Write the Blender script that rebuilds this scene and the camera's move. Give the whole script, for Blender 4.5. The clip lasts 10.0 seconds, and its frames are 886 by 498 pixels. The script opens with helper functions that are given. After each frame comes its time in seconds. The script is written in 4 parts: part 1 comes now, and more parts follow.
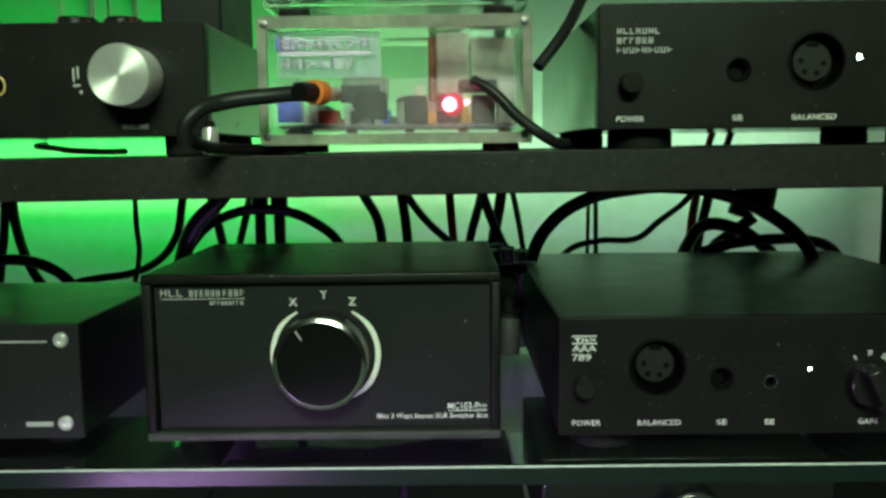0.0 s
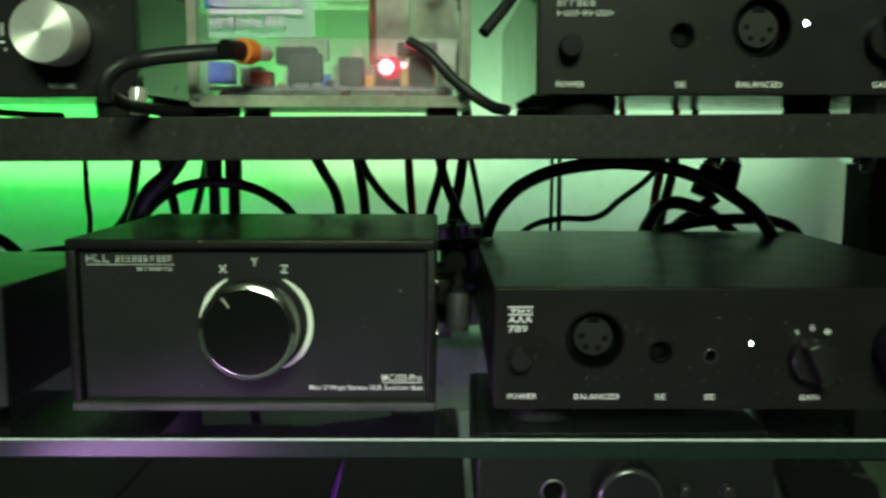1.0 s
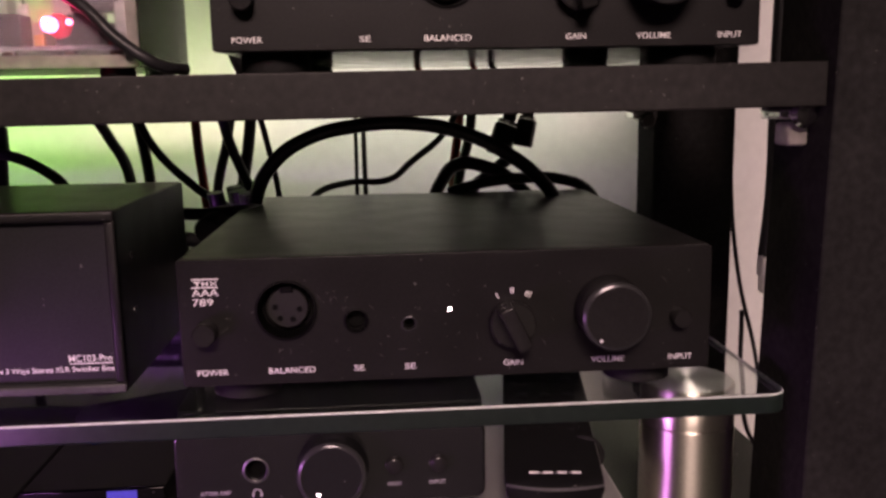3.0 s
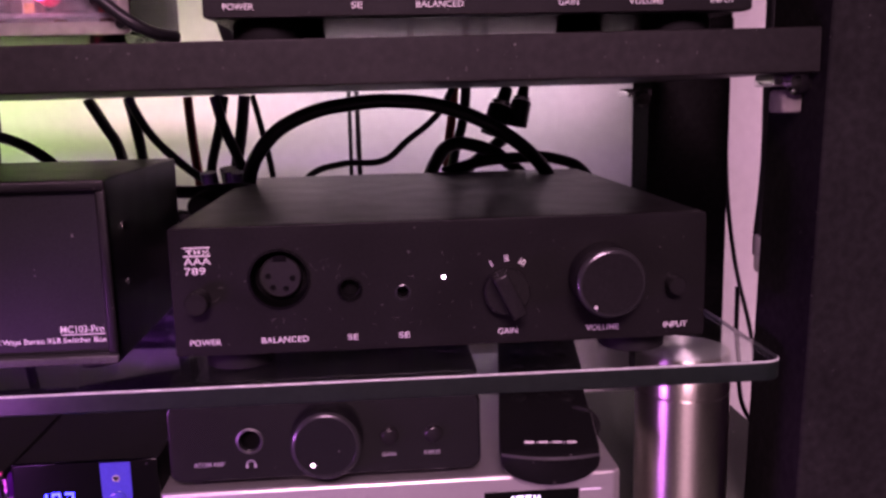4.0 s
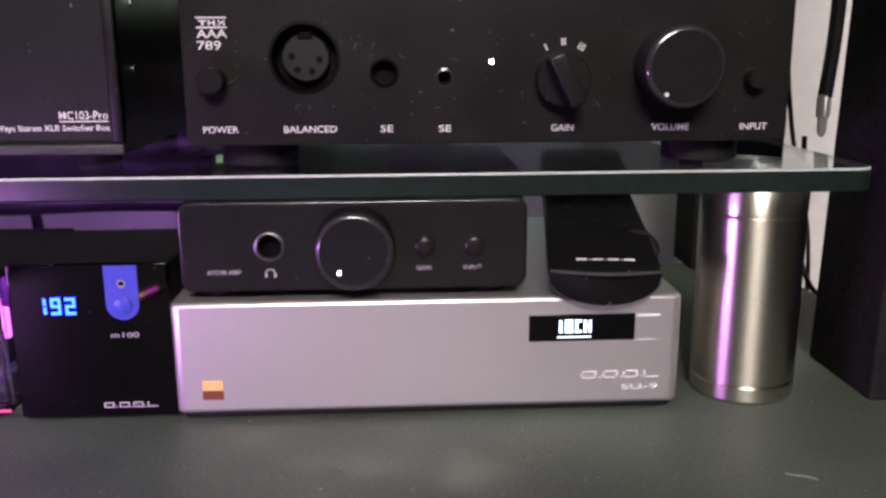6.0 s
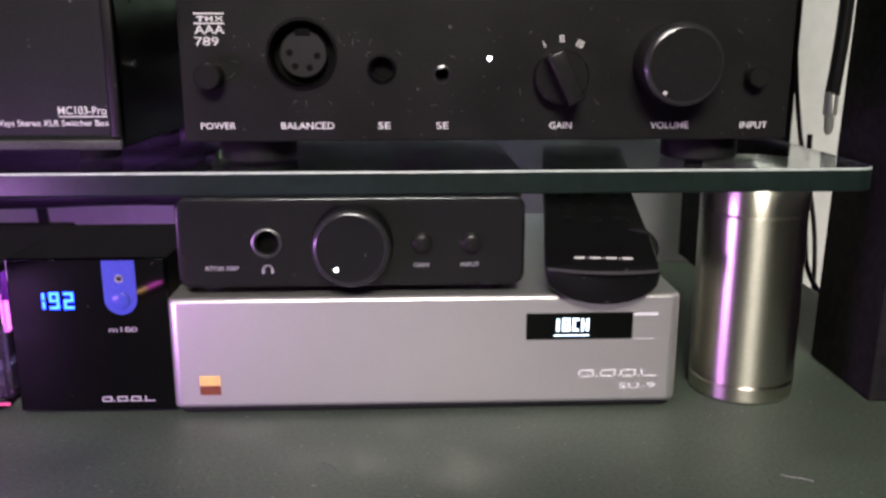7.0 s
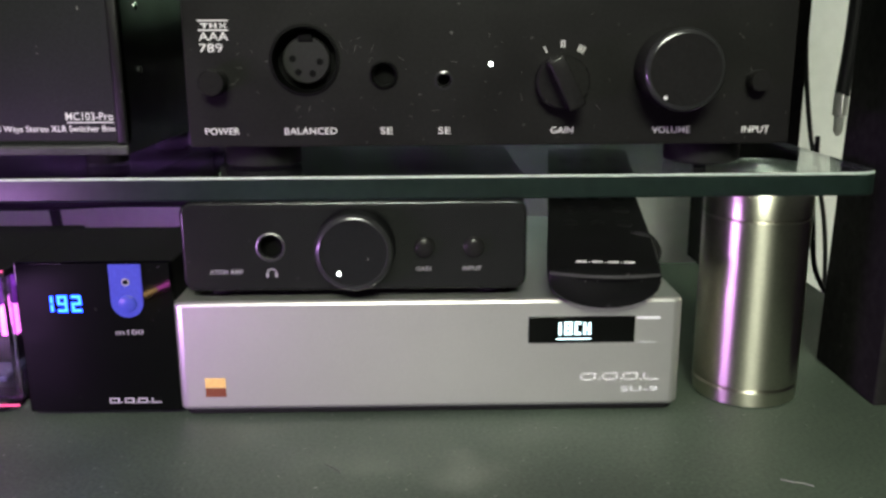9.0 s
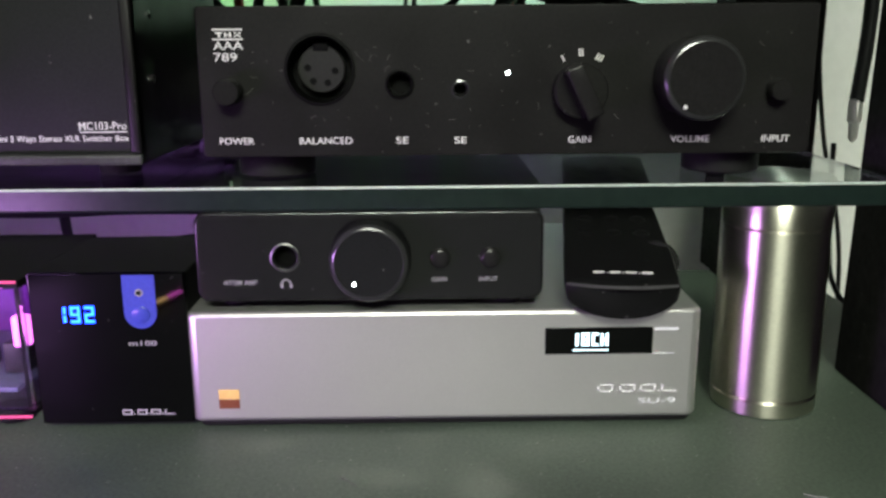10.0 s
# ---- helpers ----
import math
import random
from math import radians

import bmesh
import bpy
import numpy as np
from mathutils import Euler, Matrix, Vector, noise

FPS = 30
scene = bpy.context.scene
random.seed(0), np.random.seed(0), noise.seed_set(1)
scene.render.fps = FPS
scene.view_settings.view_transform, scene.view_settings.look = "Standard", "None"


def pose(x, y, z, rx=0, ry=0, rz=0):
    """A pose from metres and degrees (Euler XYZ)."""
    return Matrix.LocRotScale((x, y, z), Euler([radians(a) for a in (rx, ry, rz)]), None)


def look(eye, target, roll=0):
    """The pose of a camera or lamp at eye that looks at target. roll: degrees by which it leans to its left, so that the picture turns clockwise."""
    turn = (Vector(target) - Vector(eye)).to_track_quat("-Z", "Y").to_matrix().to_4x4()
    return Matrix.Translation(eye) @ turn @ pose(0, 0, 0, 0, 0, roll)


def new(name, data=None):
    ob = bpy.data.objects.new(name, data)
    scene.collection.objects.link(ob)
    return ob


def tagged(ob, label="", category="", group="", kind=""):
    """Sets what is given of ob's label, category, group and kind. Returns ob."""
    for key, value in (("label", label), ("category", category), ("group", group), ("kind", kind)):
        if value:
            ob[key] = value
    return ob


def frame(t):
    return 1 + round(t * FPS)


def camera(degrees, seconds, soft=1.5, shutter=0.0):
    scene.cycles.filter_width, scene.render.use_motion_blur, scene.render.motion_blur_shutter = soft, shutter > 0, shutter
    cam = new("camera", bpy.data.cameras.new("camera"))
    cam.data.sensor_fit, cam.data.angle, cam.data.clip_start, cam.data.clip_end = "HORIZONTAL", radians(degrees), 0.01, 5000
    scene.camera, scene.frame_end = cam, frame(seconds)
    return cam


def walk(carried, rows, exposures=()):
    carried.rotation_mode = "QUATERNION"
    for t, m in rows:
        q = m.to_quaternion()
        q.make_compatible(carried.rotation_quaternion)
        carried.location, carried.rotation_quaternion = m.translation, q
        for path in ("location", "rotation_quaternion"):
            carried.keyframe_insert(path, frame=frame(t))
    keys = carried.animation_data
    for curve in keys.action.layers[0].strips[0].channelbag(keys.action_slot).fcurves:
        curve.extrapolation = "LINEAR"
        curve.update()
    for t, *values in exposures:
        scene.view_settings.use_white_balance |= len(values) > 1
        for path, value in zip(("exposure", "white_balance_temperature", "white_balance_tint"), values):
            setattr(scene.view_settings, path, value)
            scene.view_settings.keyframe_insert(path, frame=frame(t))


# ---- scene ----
# The camera's rows are in decimetres: seconds, eye, target, roll.
cam = camera(54.2, 10.0, soft=2.8, shutter=0.5)
PATH = [
    (0, (0.134, 0.037, 2.335), (0.118, 2.023, 2.1), -0.7),
    (0.5, (0.175, 0.135, 2.357), (0.144, 2.115, 2.07), -0.4),
    (1, (0.382, 0.13, 2.225), (0.384, 2.114, 1.967), 0.1),
    (1.5, (0.679, -0.12, 2.347), (0.74, 1.853, 2.027), 0.4),
    (2, (1.226, 0.105, 2.191), (1.311, 2.084, 1.913), 0.3),
    (2.5, (1.406, 0.288, 2.236), (1.525, 2.255, 1.894), -0.4),
    (4, (1.439, 0.281, 2.076), (1.586, 2.246, 1.731), -1.3),
    (4.5, (1.346, 0.293, 2.007), (1.495, 2.256, 1.655), -1.1),
    (5, (1.223, 0.381, 1.814), (1.366, 2.333, 1.4), -0.8),
    (5.5, (1.253, 0.524, 1.494), (1.382, 2.473, 1.066), -0.5),
    (6, (1.36, 0.58, 1.407), (1.459, 2.525, 0.951), -0.3),
    (7.5, (1.422, 0.586, 1.422), (1.486, 2.529, 0.952), -0.1),
    (8, (1.434, 0.581, 1.414), (1.484, 2.527, 0.954), -0.2),
    (8.5, (1.444, 0.568, 1.444), (1.483, 2.514, 0.985), -0.1),
    (9, (1.466, 0.569, 1.447), (1.501, 2.511, 0.972), -0.3),
    (9.5, (1.442, 0.59, 1.466), (1.481, 2.535, 1.001), -0.4),
    (10, (1.425, 0.608, 1.466), (1.449, 2.552, 0.998), -0.4),
]
EXPOSURES = [(0.0, -0.34, 6300, -44), (0.5, -0.26, 6400, -44), (1.0, -0.25, 6500, -42), (1.5, -0.3, 6900, -18), (2.0, -0.3, 7200, -2), (2.5, -0.3, 7400, 18), (4.0, -0.45, 6800, 120), (4.5, -0.5, 6250, 128),
             (5.0, -0.4, 5900, 100), (5.5, -0.1, 6000, 44), (6.0, 0.0, 6300, 26), (7.5, 0.05, 6250, 8), (8.5, 0.0, 6350, -5), (10.0, 0.0, 6150, -4)]
walk(cam, [(t, look(Vector(eye) / 10, Vector(target) / 10, roll)) for t, eye, target, roll in PATH], EXPOSURES)

# ---------------------------------------------------------------- world and lights
world = bpy.data.worlds.new("room_world")
world.use_nodes = True
scene.world = world
world.node_tree.nodes["Background"].inputs[0].default_value = (0.9, 0.95, 1.0, 1)
world.node_tree.nodes["Background"].inputs[1].default_value = 0.02


def area_lamp(name, place, target, size, size_y, watts, colour):
    data = bpy.data.lights.new(name, "AREA")
    data.shape, data.size, data.size_y = "RECTANGLE", size, size_y
    data.energy, data.color = watts, colour
    ob = new(name, data)
    ob.matrix_world = look(place, target)
    return ob


LED_COLOUR = (0.20, 1.0, 0.14)
LED_MIDDLE = (0.60, 1.0, 0.42)
LED_PALE = (0.70, 0.93, 0.70)
area_lamp("ceiling_lamp_light", (0.10, -1.55, 1.47), (0.12, 0.1, 0.0), 0.80, 0.80, 107.0, (1.0, 0.95, 0.81))
area_lamp("led_strip_light", (-0.270, 0.678, 0.222), (-0.270, 0.80, 0.27), 0.32, 0.012, 0.38, LED_COLOUR)
area_lamp("led_strip_light", (-0.035, 0.678, 0.222), (-0.035, 0.80, 0.27), 0.14, 0.012, 0.09, LED_MIDDLE)
area_lamp("led_strip_light", (0.180, 0.678, 0.222), (0.180, 0.80, 0.235), 0.28, 0.012, 0.225, LED_PALE)
red = bpy.data.lights.new("red_led_light", "POINT")
red.energy, red.color, red.shadow_soft_size = 0.014, (1.0, 0.02, 0.12), 0.001
new("red_led_light", red).location = (0.014, 0.3875, 0.2535)
area_lamp("kit_glow_light", (-0.060, 0.459, 0.0545), (-0.060, 0.80, 0.06), 0.08, 0.005, 0.22, (0.62, 0.22, 1.0))
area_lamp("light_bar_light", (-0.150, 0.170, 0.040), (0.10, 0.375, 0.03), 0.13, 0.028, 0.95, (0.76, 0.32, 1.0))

# ---------------------------------------------------------------- materials


def mat(name, colour, rough=0.5, metal=0.0, grain=0.0, grain_scale=900.0, stain=0.0, stain_scale=25.0, bump=0.0, bump_scale=1500.0,
        specks=0.0, coat=0.0, alpha_trans=0.0, ior=1.45, aniso=0.0, rough_var=0.0, spec=0.3):
    m = bpy.data.materials.new(name)
    m.use_nodes = True
    nt = m.node_tree
    b = nt.nodes["Principled BSDF"]
    b.inputs["Base Color"].default_value = (*colour, 1)
    b.inputs["Roughness"].default_value = rough
    b.inputs["Metallic"].default_value = metal
    b.inputs["IOR"].default_value = ior
    b.inputs["Transmission Weight"].default_value = alpha_trans
    b.inputs["Coat Weight"].default_value = coat
    b.inputs["Anisotropic"].default_value = aniso
    b.inputs["Specular IOR Level"].default_value = spec
    tc = nt.nodes.new("ShaderNodeTexCoord")

    def noise_node(scale, detail=3.0):
        n = nt.nodes.new("ShaderNodeTexNoise")
        n.inputs["Scale"].default_value = scale
        n.inputs["Detail"].default_value = detail
        nt.links.new(tc.outputs["Object"], n.inputs["Vector"])
        return n

    out = None
    for amount, scale in ((grain, grain_scale), (stain, stain_scale)):
        if amount:
            n = noise_node(scale)
            r = nt.nodes.new("ShaderNodeMapRange")
            r.inputs["From Min"].default_value, r.inputs["From Max"].default_value = 0.3, 0.7
            r.inputs["To Min"].default_value, r.inputs["To Max"].default_value = 1 - amount, 1 + amount
            nt.links.new(n.outputs["Fac"], r.inputs["Value"])
            mix = nt.nodes.new("ShaderNodeVectorMath")
            mix.operation = "SCALE"
            if out is None:
                mix.inputs[0].default_value = colour
            else:
                nt.links.new(out, mix.inputs[0])
            nt.links.new(r.outputs[0], mix.inputs["Scale"])
            out = mix.outputs[0]
    if specks:
        n = noise_node(420.0, 1.0)
        n2 = noise_node(60.0, 2.0)
        s = nt.nodes.new("ShaderNodeMapRange")
        s.inputs["From Min"].default_value, s.inputs["From Max"].default_value = 0.735, 0.78
        nt.links.new(n.outputs["Fac"], s.inputs["Value"])
        s2 = nt.nodes.new("ShaderNodeMapRange")
        s2.inputs["From Min"].default_value, s2.inputs["From Max"].default_value = 0.48, 0.6
        nt.links.new(n2.outputs["Fac"], s2.inputs["Value"])
        mul = nt.nodes.new("ShaderNodeMath")
        mul.operation = "MULTIPLY"
        nt.links.new(s.outputs[0], mul.inputs[0])
        nt.links.new(s2.outputs[0], mul.inputs[1])
        mx = nt.nodes.new("ShaderNodeMix")
        mx.data_type = "RGBA"
        nt.links.new(mul.outputs[0], mx.inputs[0])
        if out is None:
            mx.inputs[6].default_value = (*colour, 1)
        else:
            nt.links.new(out, mx.inputs[6])
        mx.inputs[7].default_value = (specks, specks, specks * 0.95, 1)
        out = mx.outputs[2]
    if out is not None:
        nt.links.new(out, b.inputs["Base Color"])
    if rough_var:
        n = noise_node(stain_scale * 2)
        r = nt.nodes.new("ShaderNodeMapRange")
        r.inputs["From Min"].default_value, r.inputs["From Max"].default_value = 0.3, 0.7
        r.inputs["To Min"].default_value, r.inputs["To Max"].default_value = rough - rough_var, rough + rough_var
        nt.links.new(n.outputs["Fac"], r.inputs["Value"])
        nt.links.new(r.outputs[0], b.inputs["Roughness"])
    if bump:
        n = noise_node(bump_scale, 2.0)
        bp = nt.nodes.new("ShaderNodeBump")
        bp.inputs["Strength"].default_value = bump
        bp.inputs["Distance"].default_value = 0.0002
        nt.links.new(n.outputs["Fac"], bp.inputs["Height"])
        nt.links.new(bp.outputs[0], b.inputs["Normal"])
    return m


def glow(name, colour, strength):
    m = mat(name, tuple(min(1.0, c) * 0.3 for c in colour), 0.4)
    b = m.node_tree.nodes["Principled BSDF"]
    b.inputs["Emission Color"].default_value = (*colour, 1)
    b.inputs["Emission Strength"].default_value = strength
    return m


M_COAT = mat("black_powder_coat", (0.0065, 0.0062, 0.0062), 0.42, grain=0.25, stain=0.15, bump=0.35, bump_scale=2200, specks=0.16, rough_var=0.06)
M_PANEL = mat("black_anodised_panel", (0.0082, 0.0077, 0.0077), 0.40, grain=0.2, stain=0.12, bump=0.2, bump_scale=2600, specks=0.09, rough_var=0.05, spec=0.22)
M_CASE = mat("black_sheet_steel", (0.0058, 0.0055, 0.0057), 0.38, grain=0.3, stain=0.2, bump=0.35, bump_scale=1700, specks=0.1, rough_var=0.03, spec=0.32)
M_CASEGLOSS = mat("satin_black_steel", (0.0058, 0.0055, 0.0057), 0.13, grain=0.3, stain=0.2, bump=0.08, bump_scale=1700, rough_var=0.04, spec=0.6)
M_LIP = mat("grey_steel_lip", (0.045, 0.044, 0.047), 0.42, grain=0.2, stain=0.25, stain_scale=30)
M_GREYPANEL = mat("dark_grey_panel", (0.0148, 0.0148, 0.0165), 0.44, grain=0.18, stain=0.1, bump=0.25, bump_scale=2400, specks=0.16, spec=0.2)
M_INSERT = mat("grey_socket_insert", (0.011, 0.0107, 0.0105), 0.5, grain=0.15, stain=0.1)
M_SHELF = mat("black_brown_laminate", (0.0135, 0.0125, 0.012), 0.46, grain=0.3, grain_scale=260, stain=0.25, stain_scale=14, bump=0.3, bump_scale=500, specks=0.1)
M_POST = mat("black_post_laminate", (0.0155, 0.0150, 0.0148), 0.8, grain=0.25, grain_scale=260, stain=0.3, stain_scale=18, bump=0.2, bump_scale=500, specks=0.07, spec=0.05)
M_DESK = mat("charcoal_desk_laminate", (0.063, 0.080, 0.062), 0.55, grain=0.24, grain_scale=720, stain=0.32, stain_scale=13, bump=0.28, bump_scale=1000, specks=0.34, rough_var=0.06)
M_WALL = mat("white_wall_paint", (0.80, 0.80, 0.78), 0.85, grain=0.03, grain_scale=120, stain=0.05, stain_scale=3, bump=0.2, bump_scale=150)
# unseen walls: near black to keep reflections in the black fronts low
M_ROOM = mat("dark_surround", (0.018, 0.018, 0.019), 0.85, grain=0.03, grain_scale=120, stain=0.05, stain_scale=3, bump=0.2, bump_scale=150)
M_FLOOR = mat("grey_carpet", (0.035, 0.032, 0.03), 0.95, grain=0.3, grain_scale=400, stain=0.2, stain_scale=3, bump=0.6, bump_scale=300)
# unseen ceiling, dimmed for the same deep blacks
M_CEIL = mat("ceiling_paint", (0.2, 0.2, 0.19), 0.9, grain=0.03, grain_scale=90, stain=0.03, stain_scale=2)
M_SILVER = mat("bead_blasted_silver", (0.66, 0.65, 0.64), 0.34, metal=0.8, grain=0.05, grain_scale=2500, stain=0.04, stain_scale=18, bump=0.12, bump_scale=3500)
M_KNOBSIL = mat("turned_silver", (0.84, 0.83, 0.81), 0.36, metal=0.7, grain=0.04, aniso=0.8)
for spun in (M_KNOBSIL,):
    tan = spun.node_tree.nodes.new("ShaderNodeTangent")
    tan.direction_type, tan.axis = "RADIAL", "Y"
    spun.node_tree.links.new(tan.outputs[0], spun.node_tree.nodes["Principled BSDF"].inputs["Tangent"])
    spun.node_tree.nodes["Principled BSDF"].inputs["Anisotropic Rotation"].default_value = 0.25
M_STEEL = mat("brushed_steel", (0.72, 0.69, 0.60), 0.29, metal=1.0, grain=0.05, grain_scale=700, stain=0.05, stain_scale=60, aniso=0.85)
M_STEEL.node_tree.nodes["Principled BSDF"].inputs["Anisotropic Rotation"].default_value = 0.25
M_SPUN = mat("spun_steel_disc", (0.86, 0.87, 0.86), 0.52, metal=1.0, grain=0.05, aniso=0.92)
M_SPUN.node_tree.nodes["Principled BSDF"].inputs["Anisotropic Rotation"].default_value = 0.25
tan = M_SPUN.node_tree.nodes.new("ShaderNodeTangent")
tan.direction_type, tan.axis = "RADIAL", "Z"
M_SPUN.node_tree.links.new(tan.outputs[0], M_SPUN.node_tree.nodes["Principled BSDF"].inputs["Tangent"])
M_CHROME = mat("chrome", (0.75, 0.74, 0.72), 0.14, metal=1.0, grain=0.03)
M_DARKRIM = mat("dull_metal_rim", (0.15, 0.15, 0.15), 0.38, metal=0.9, grain=0.08)
M_GLOSS = mat("gloss_black_acrylic", (0.0004, 0.0004, 0.0006), 0.05, grain=0.1, stain=0.1, specks=0.03)
M_SATIN = mat("satin_black_plastic", (0.008, 0.008, 0.009), 0.2, grain=0.15, stain=0.1, specks=0.08)
M_PLASTIC = mat("black_plastic", (0.0058, 0.0058, 0.006), 0.36, grain=0.2, stain=0.15, bump=0.2, bump_scale=1800, specks=0.1, spec=0.2)
M_COMPACT = mat("satin_black_front", (0.007, 0.007, 0.0075), 0.22, grain=0.2, stain=0.15, bump=0.04, bump_scale=1800, specks=0.1, spec=0.42)
M_KNOB = mat("black_knob", (0.013, 0.0125, 0.0125), 0.24, grain=0.15, stain=0.1, specks=0.12)
M_KNOBFACE = mat("spun_black_face", (0.006, 0.006, 0.0065), 0.28, grain=0.15, stain=0.1, aniso=0.7)
M_KNOBRIM = mat("polished_knob_edge", (0.075, 0.075, 0.078), 0.2, metal=0.7, grain=0.1)
M_RUBBER = mat("black_rubber", (0.004, 0.004, 0.004), 0.75, grain=0.25, stain=0.2, bump=0.2, spec=0.25)
M_CABLE = mat("black_cable_jacket", (0.013, 0.013, 0.014), 0.42, grain=0.25, stain=0.2, stain_scale=40, bump=0.2)
M_REDCABLE = mat("dark_red_cable_jacket", (0.22, 0.025, 0.02), 0.45, grain=0.25, stain=0.2, stain_scale=40)
M_WHITE = mat("white_print", (0.78, 0.78, 0.76), 0.6, grain=0.12, grain_scale=1200)
M_GREY = mat("grey_print", (0.36, 0.36, 0.36), 0.6, grain=0.12, grain_scale=1200)
M_GREYWHITE = mat("dim_white_print", (0.52, 0.52, 0.52), 0.6, grain=0.12, grain_scale=1200)
M_PALE = mat("pale_silver_print", (0.82, 0.83, 0.84), 0.4, grain=0.06)
M_SCUFF = mat("scuffed_metal", (0.095, 0.092, 0.09), 0.5, grain=0.3, grain_scale=600)
M_SCUFFPALE = mat("pale_lint", (0.26, 0.26, 0.25), 0.8, grain=0.2)
M_HOLE = mat("socket_black", (0.0009, 0.0009, 0.0009), 0.6, grain=0.1, spec=0.12)
M_GLASS = mat("clear_green_glass", (0.88, 0.97, 0.92), 0.02, alpha_trans=1.0, ior=1.5)
M_EDGE = mat("glass_edge", (0.018, 0.034, 0.027), 0.28, alpha_trans=0.6, ior=1.5, grain=0.15, grain_scale=200, spec=0.15)
M_GROUND = mat("ground_glass_bevel", (0.62, 0.70, 0.66), 0.35, alpha_trans=0.3, ior=1.5, grain=0.12, grain_scale=300)
M_ACRYL = mat("clear_acrylic", (0.93, 0.94, 0.94), 0.05, alpha_trans=1.0, ior=1.3)
M_FILM = mat("hazy_lilac_film", (0.80, 0.76, 0.95), 0.45, alpha_trans=0.85, ior=1.2, grain=0.05)
M_BOARD = mat("pale_circuit_board", (0.30, 0.27, 0.31), 0.35, grain=0.35, grain_scale=260, stain=0.4, stain_scale=70)
# clear acrylic coloured dark in place of the black side it mirrors
M_DARKPLATE = mat("dark_reflection_acrylic", (0.06, 0.056, 0.035), 0.14, alpha_trans=0.4, ior=1.4, grain=0.1)
M_HAZE = mat("frosted_clear_plastic", (0.55, 0.52, 0.50), 0.4, alpha_trans=0.6, ior=1.2, grain=0.2, grain_scale=200)
M_HAZEFRONT = mat("hazy_clear_face", (0.92, 0.89, 0.95), 0.12, alpha_trans=0.94, ior=1.2, grain=0.08, grain_scale=300)
M_PCB = mat("circuit_board", (0.05, 0.05, 0.10), 0.4, grain=0.3, stain=0.3, stain_scale=60)
M_BLUEPART = mat("blue_component", (0.02, 0.05, 0.55), 0.35, grain=0.1)
M_ORANGE = mat("orange_plastic", (0.62, 0.20, 0.04), 0.4, grain=0.12, stain=0.1)
M_GOLD = mat("gold_label", (0.70, 0.48, 0.16), 0.35, grain=0.15, grain_scale=500)
M_BROWN = mat("brown_label", (0.16, 0.05, 0.025), 0.45, grain=0.15)
M_RIMACRYL = mat("frosted_acrylic_edge", (0.48, 0.45, 0.41), 0.3, alpha_trans=0.6, ior=1.3, grain=0.2, grain_scale=200, stain=0.2)
M_LILAC = mat("lilac_print", (0.70, 0.58, 0.82), 0.5, grain=0.12)
M_REDPART = mat("red_socket_plastic", (0.5, 0.05, 0.03), 0.4, grain=0.12)
M_BLUEWIN = mat("blue_sensor_window", (0.05, 0.065, 0.38), 0.25, grain=0.1)
M_LED = glow("white_led", (1.0, 1.0, 0.96), 14.0)
M_DIGIT = glow("blue_digits", (0.010, 0.040, 1.0), 24.0)
M_OLED = glow("white_oled_digits", (0.72, 0.9, 1.0), 3.6)
M_PINK = glow("pink_led", (1.0, 0.16, 0.95), 3.5)
M_EDGEPINK = glow("pink_lit_edge", (1.0, 0.10, 0.32), 0.9)
M_PURPLE = glow("purple_led_glow", (0.45, 0.04, 0.9), 0.08)
M_REDLED = glow("red_led", (1.0, 0.16, 0.28), 12.0)
# emissive reds that imitate bloom and red light falling on plates
M_REDGLOW = glow("red_bloom", (1.0, 0.02, 0.08), 0.3)
M_REDBAND = glow("red_lit_band", (1.0, 0.03, 0.14), 0.8)
M_STRIPPALE = glow("led_strip_pale_glow", LED_PALE, 3.0)
M_STRIPMID = glow("led_strip_middle_glow", LED_MIDDLE, 3.0)
M_STRIP = glow("led_strip_glow", LED_COLOUR, 3.0)
M_STUBWARM = glow("warm_strip_glow", (1.0, 0.55, 0.22), 22.0)
M_STUBPINK = glow("pink_strip_glow", (1.0, 0.12, 0.75), 22.0)
M_LAMP = glow("ceiling_lamp_panel", (1.0, 0.93, 0.84), 4.0)

# ---------------------------------------------------------------- building helpers (all lengths in millimetres)


def finish(bm, name, material, parent=None, label="", smooth=40):
    me = bpy.data.meshes.new(name)
    bmesh.ops.scale(bm, vec=(0.001, 0.001, 0.001), verts=bm.verts)
    bm.normal_update()
    for f in bm.faces:
        long_side = max(e.calc_length() for e in f.edges)
        f.smooth = name == "shell" or f.calc_area() < 1e-4 or f.calc_area() / long_side < 0.005
    for e in bm.edges:
        if len(e.link_faces) == 2 and e.calc_face_angle(0.0) > radians(smooth):
            e.smooth = False
    bm.to_mesh(me)
    bm.free()
    for m in material if isinstance(material, (list, tuple)) else [material]:
        me.materials.append(m)
    ob = new(name, me)
    if parent is not None:
        ob.parent = parent
    if label:
        tagged(ob, label)
    return ob


def part(name, bm, material, parent, label=""):
    return finish(bm, name, material, parent, label)


def thing(name, label, category, group="", kind="", at=(0, 0, 0)):
    ob = new(name)
    ob.location = Vector(at) / 1000
    return tagged(ob, label, category, group, kind)


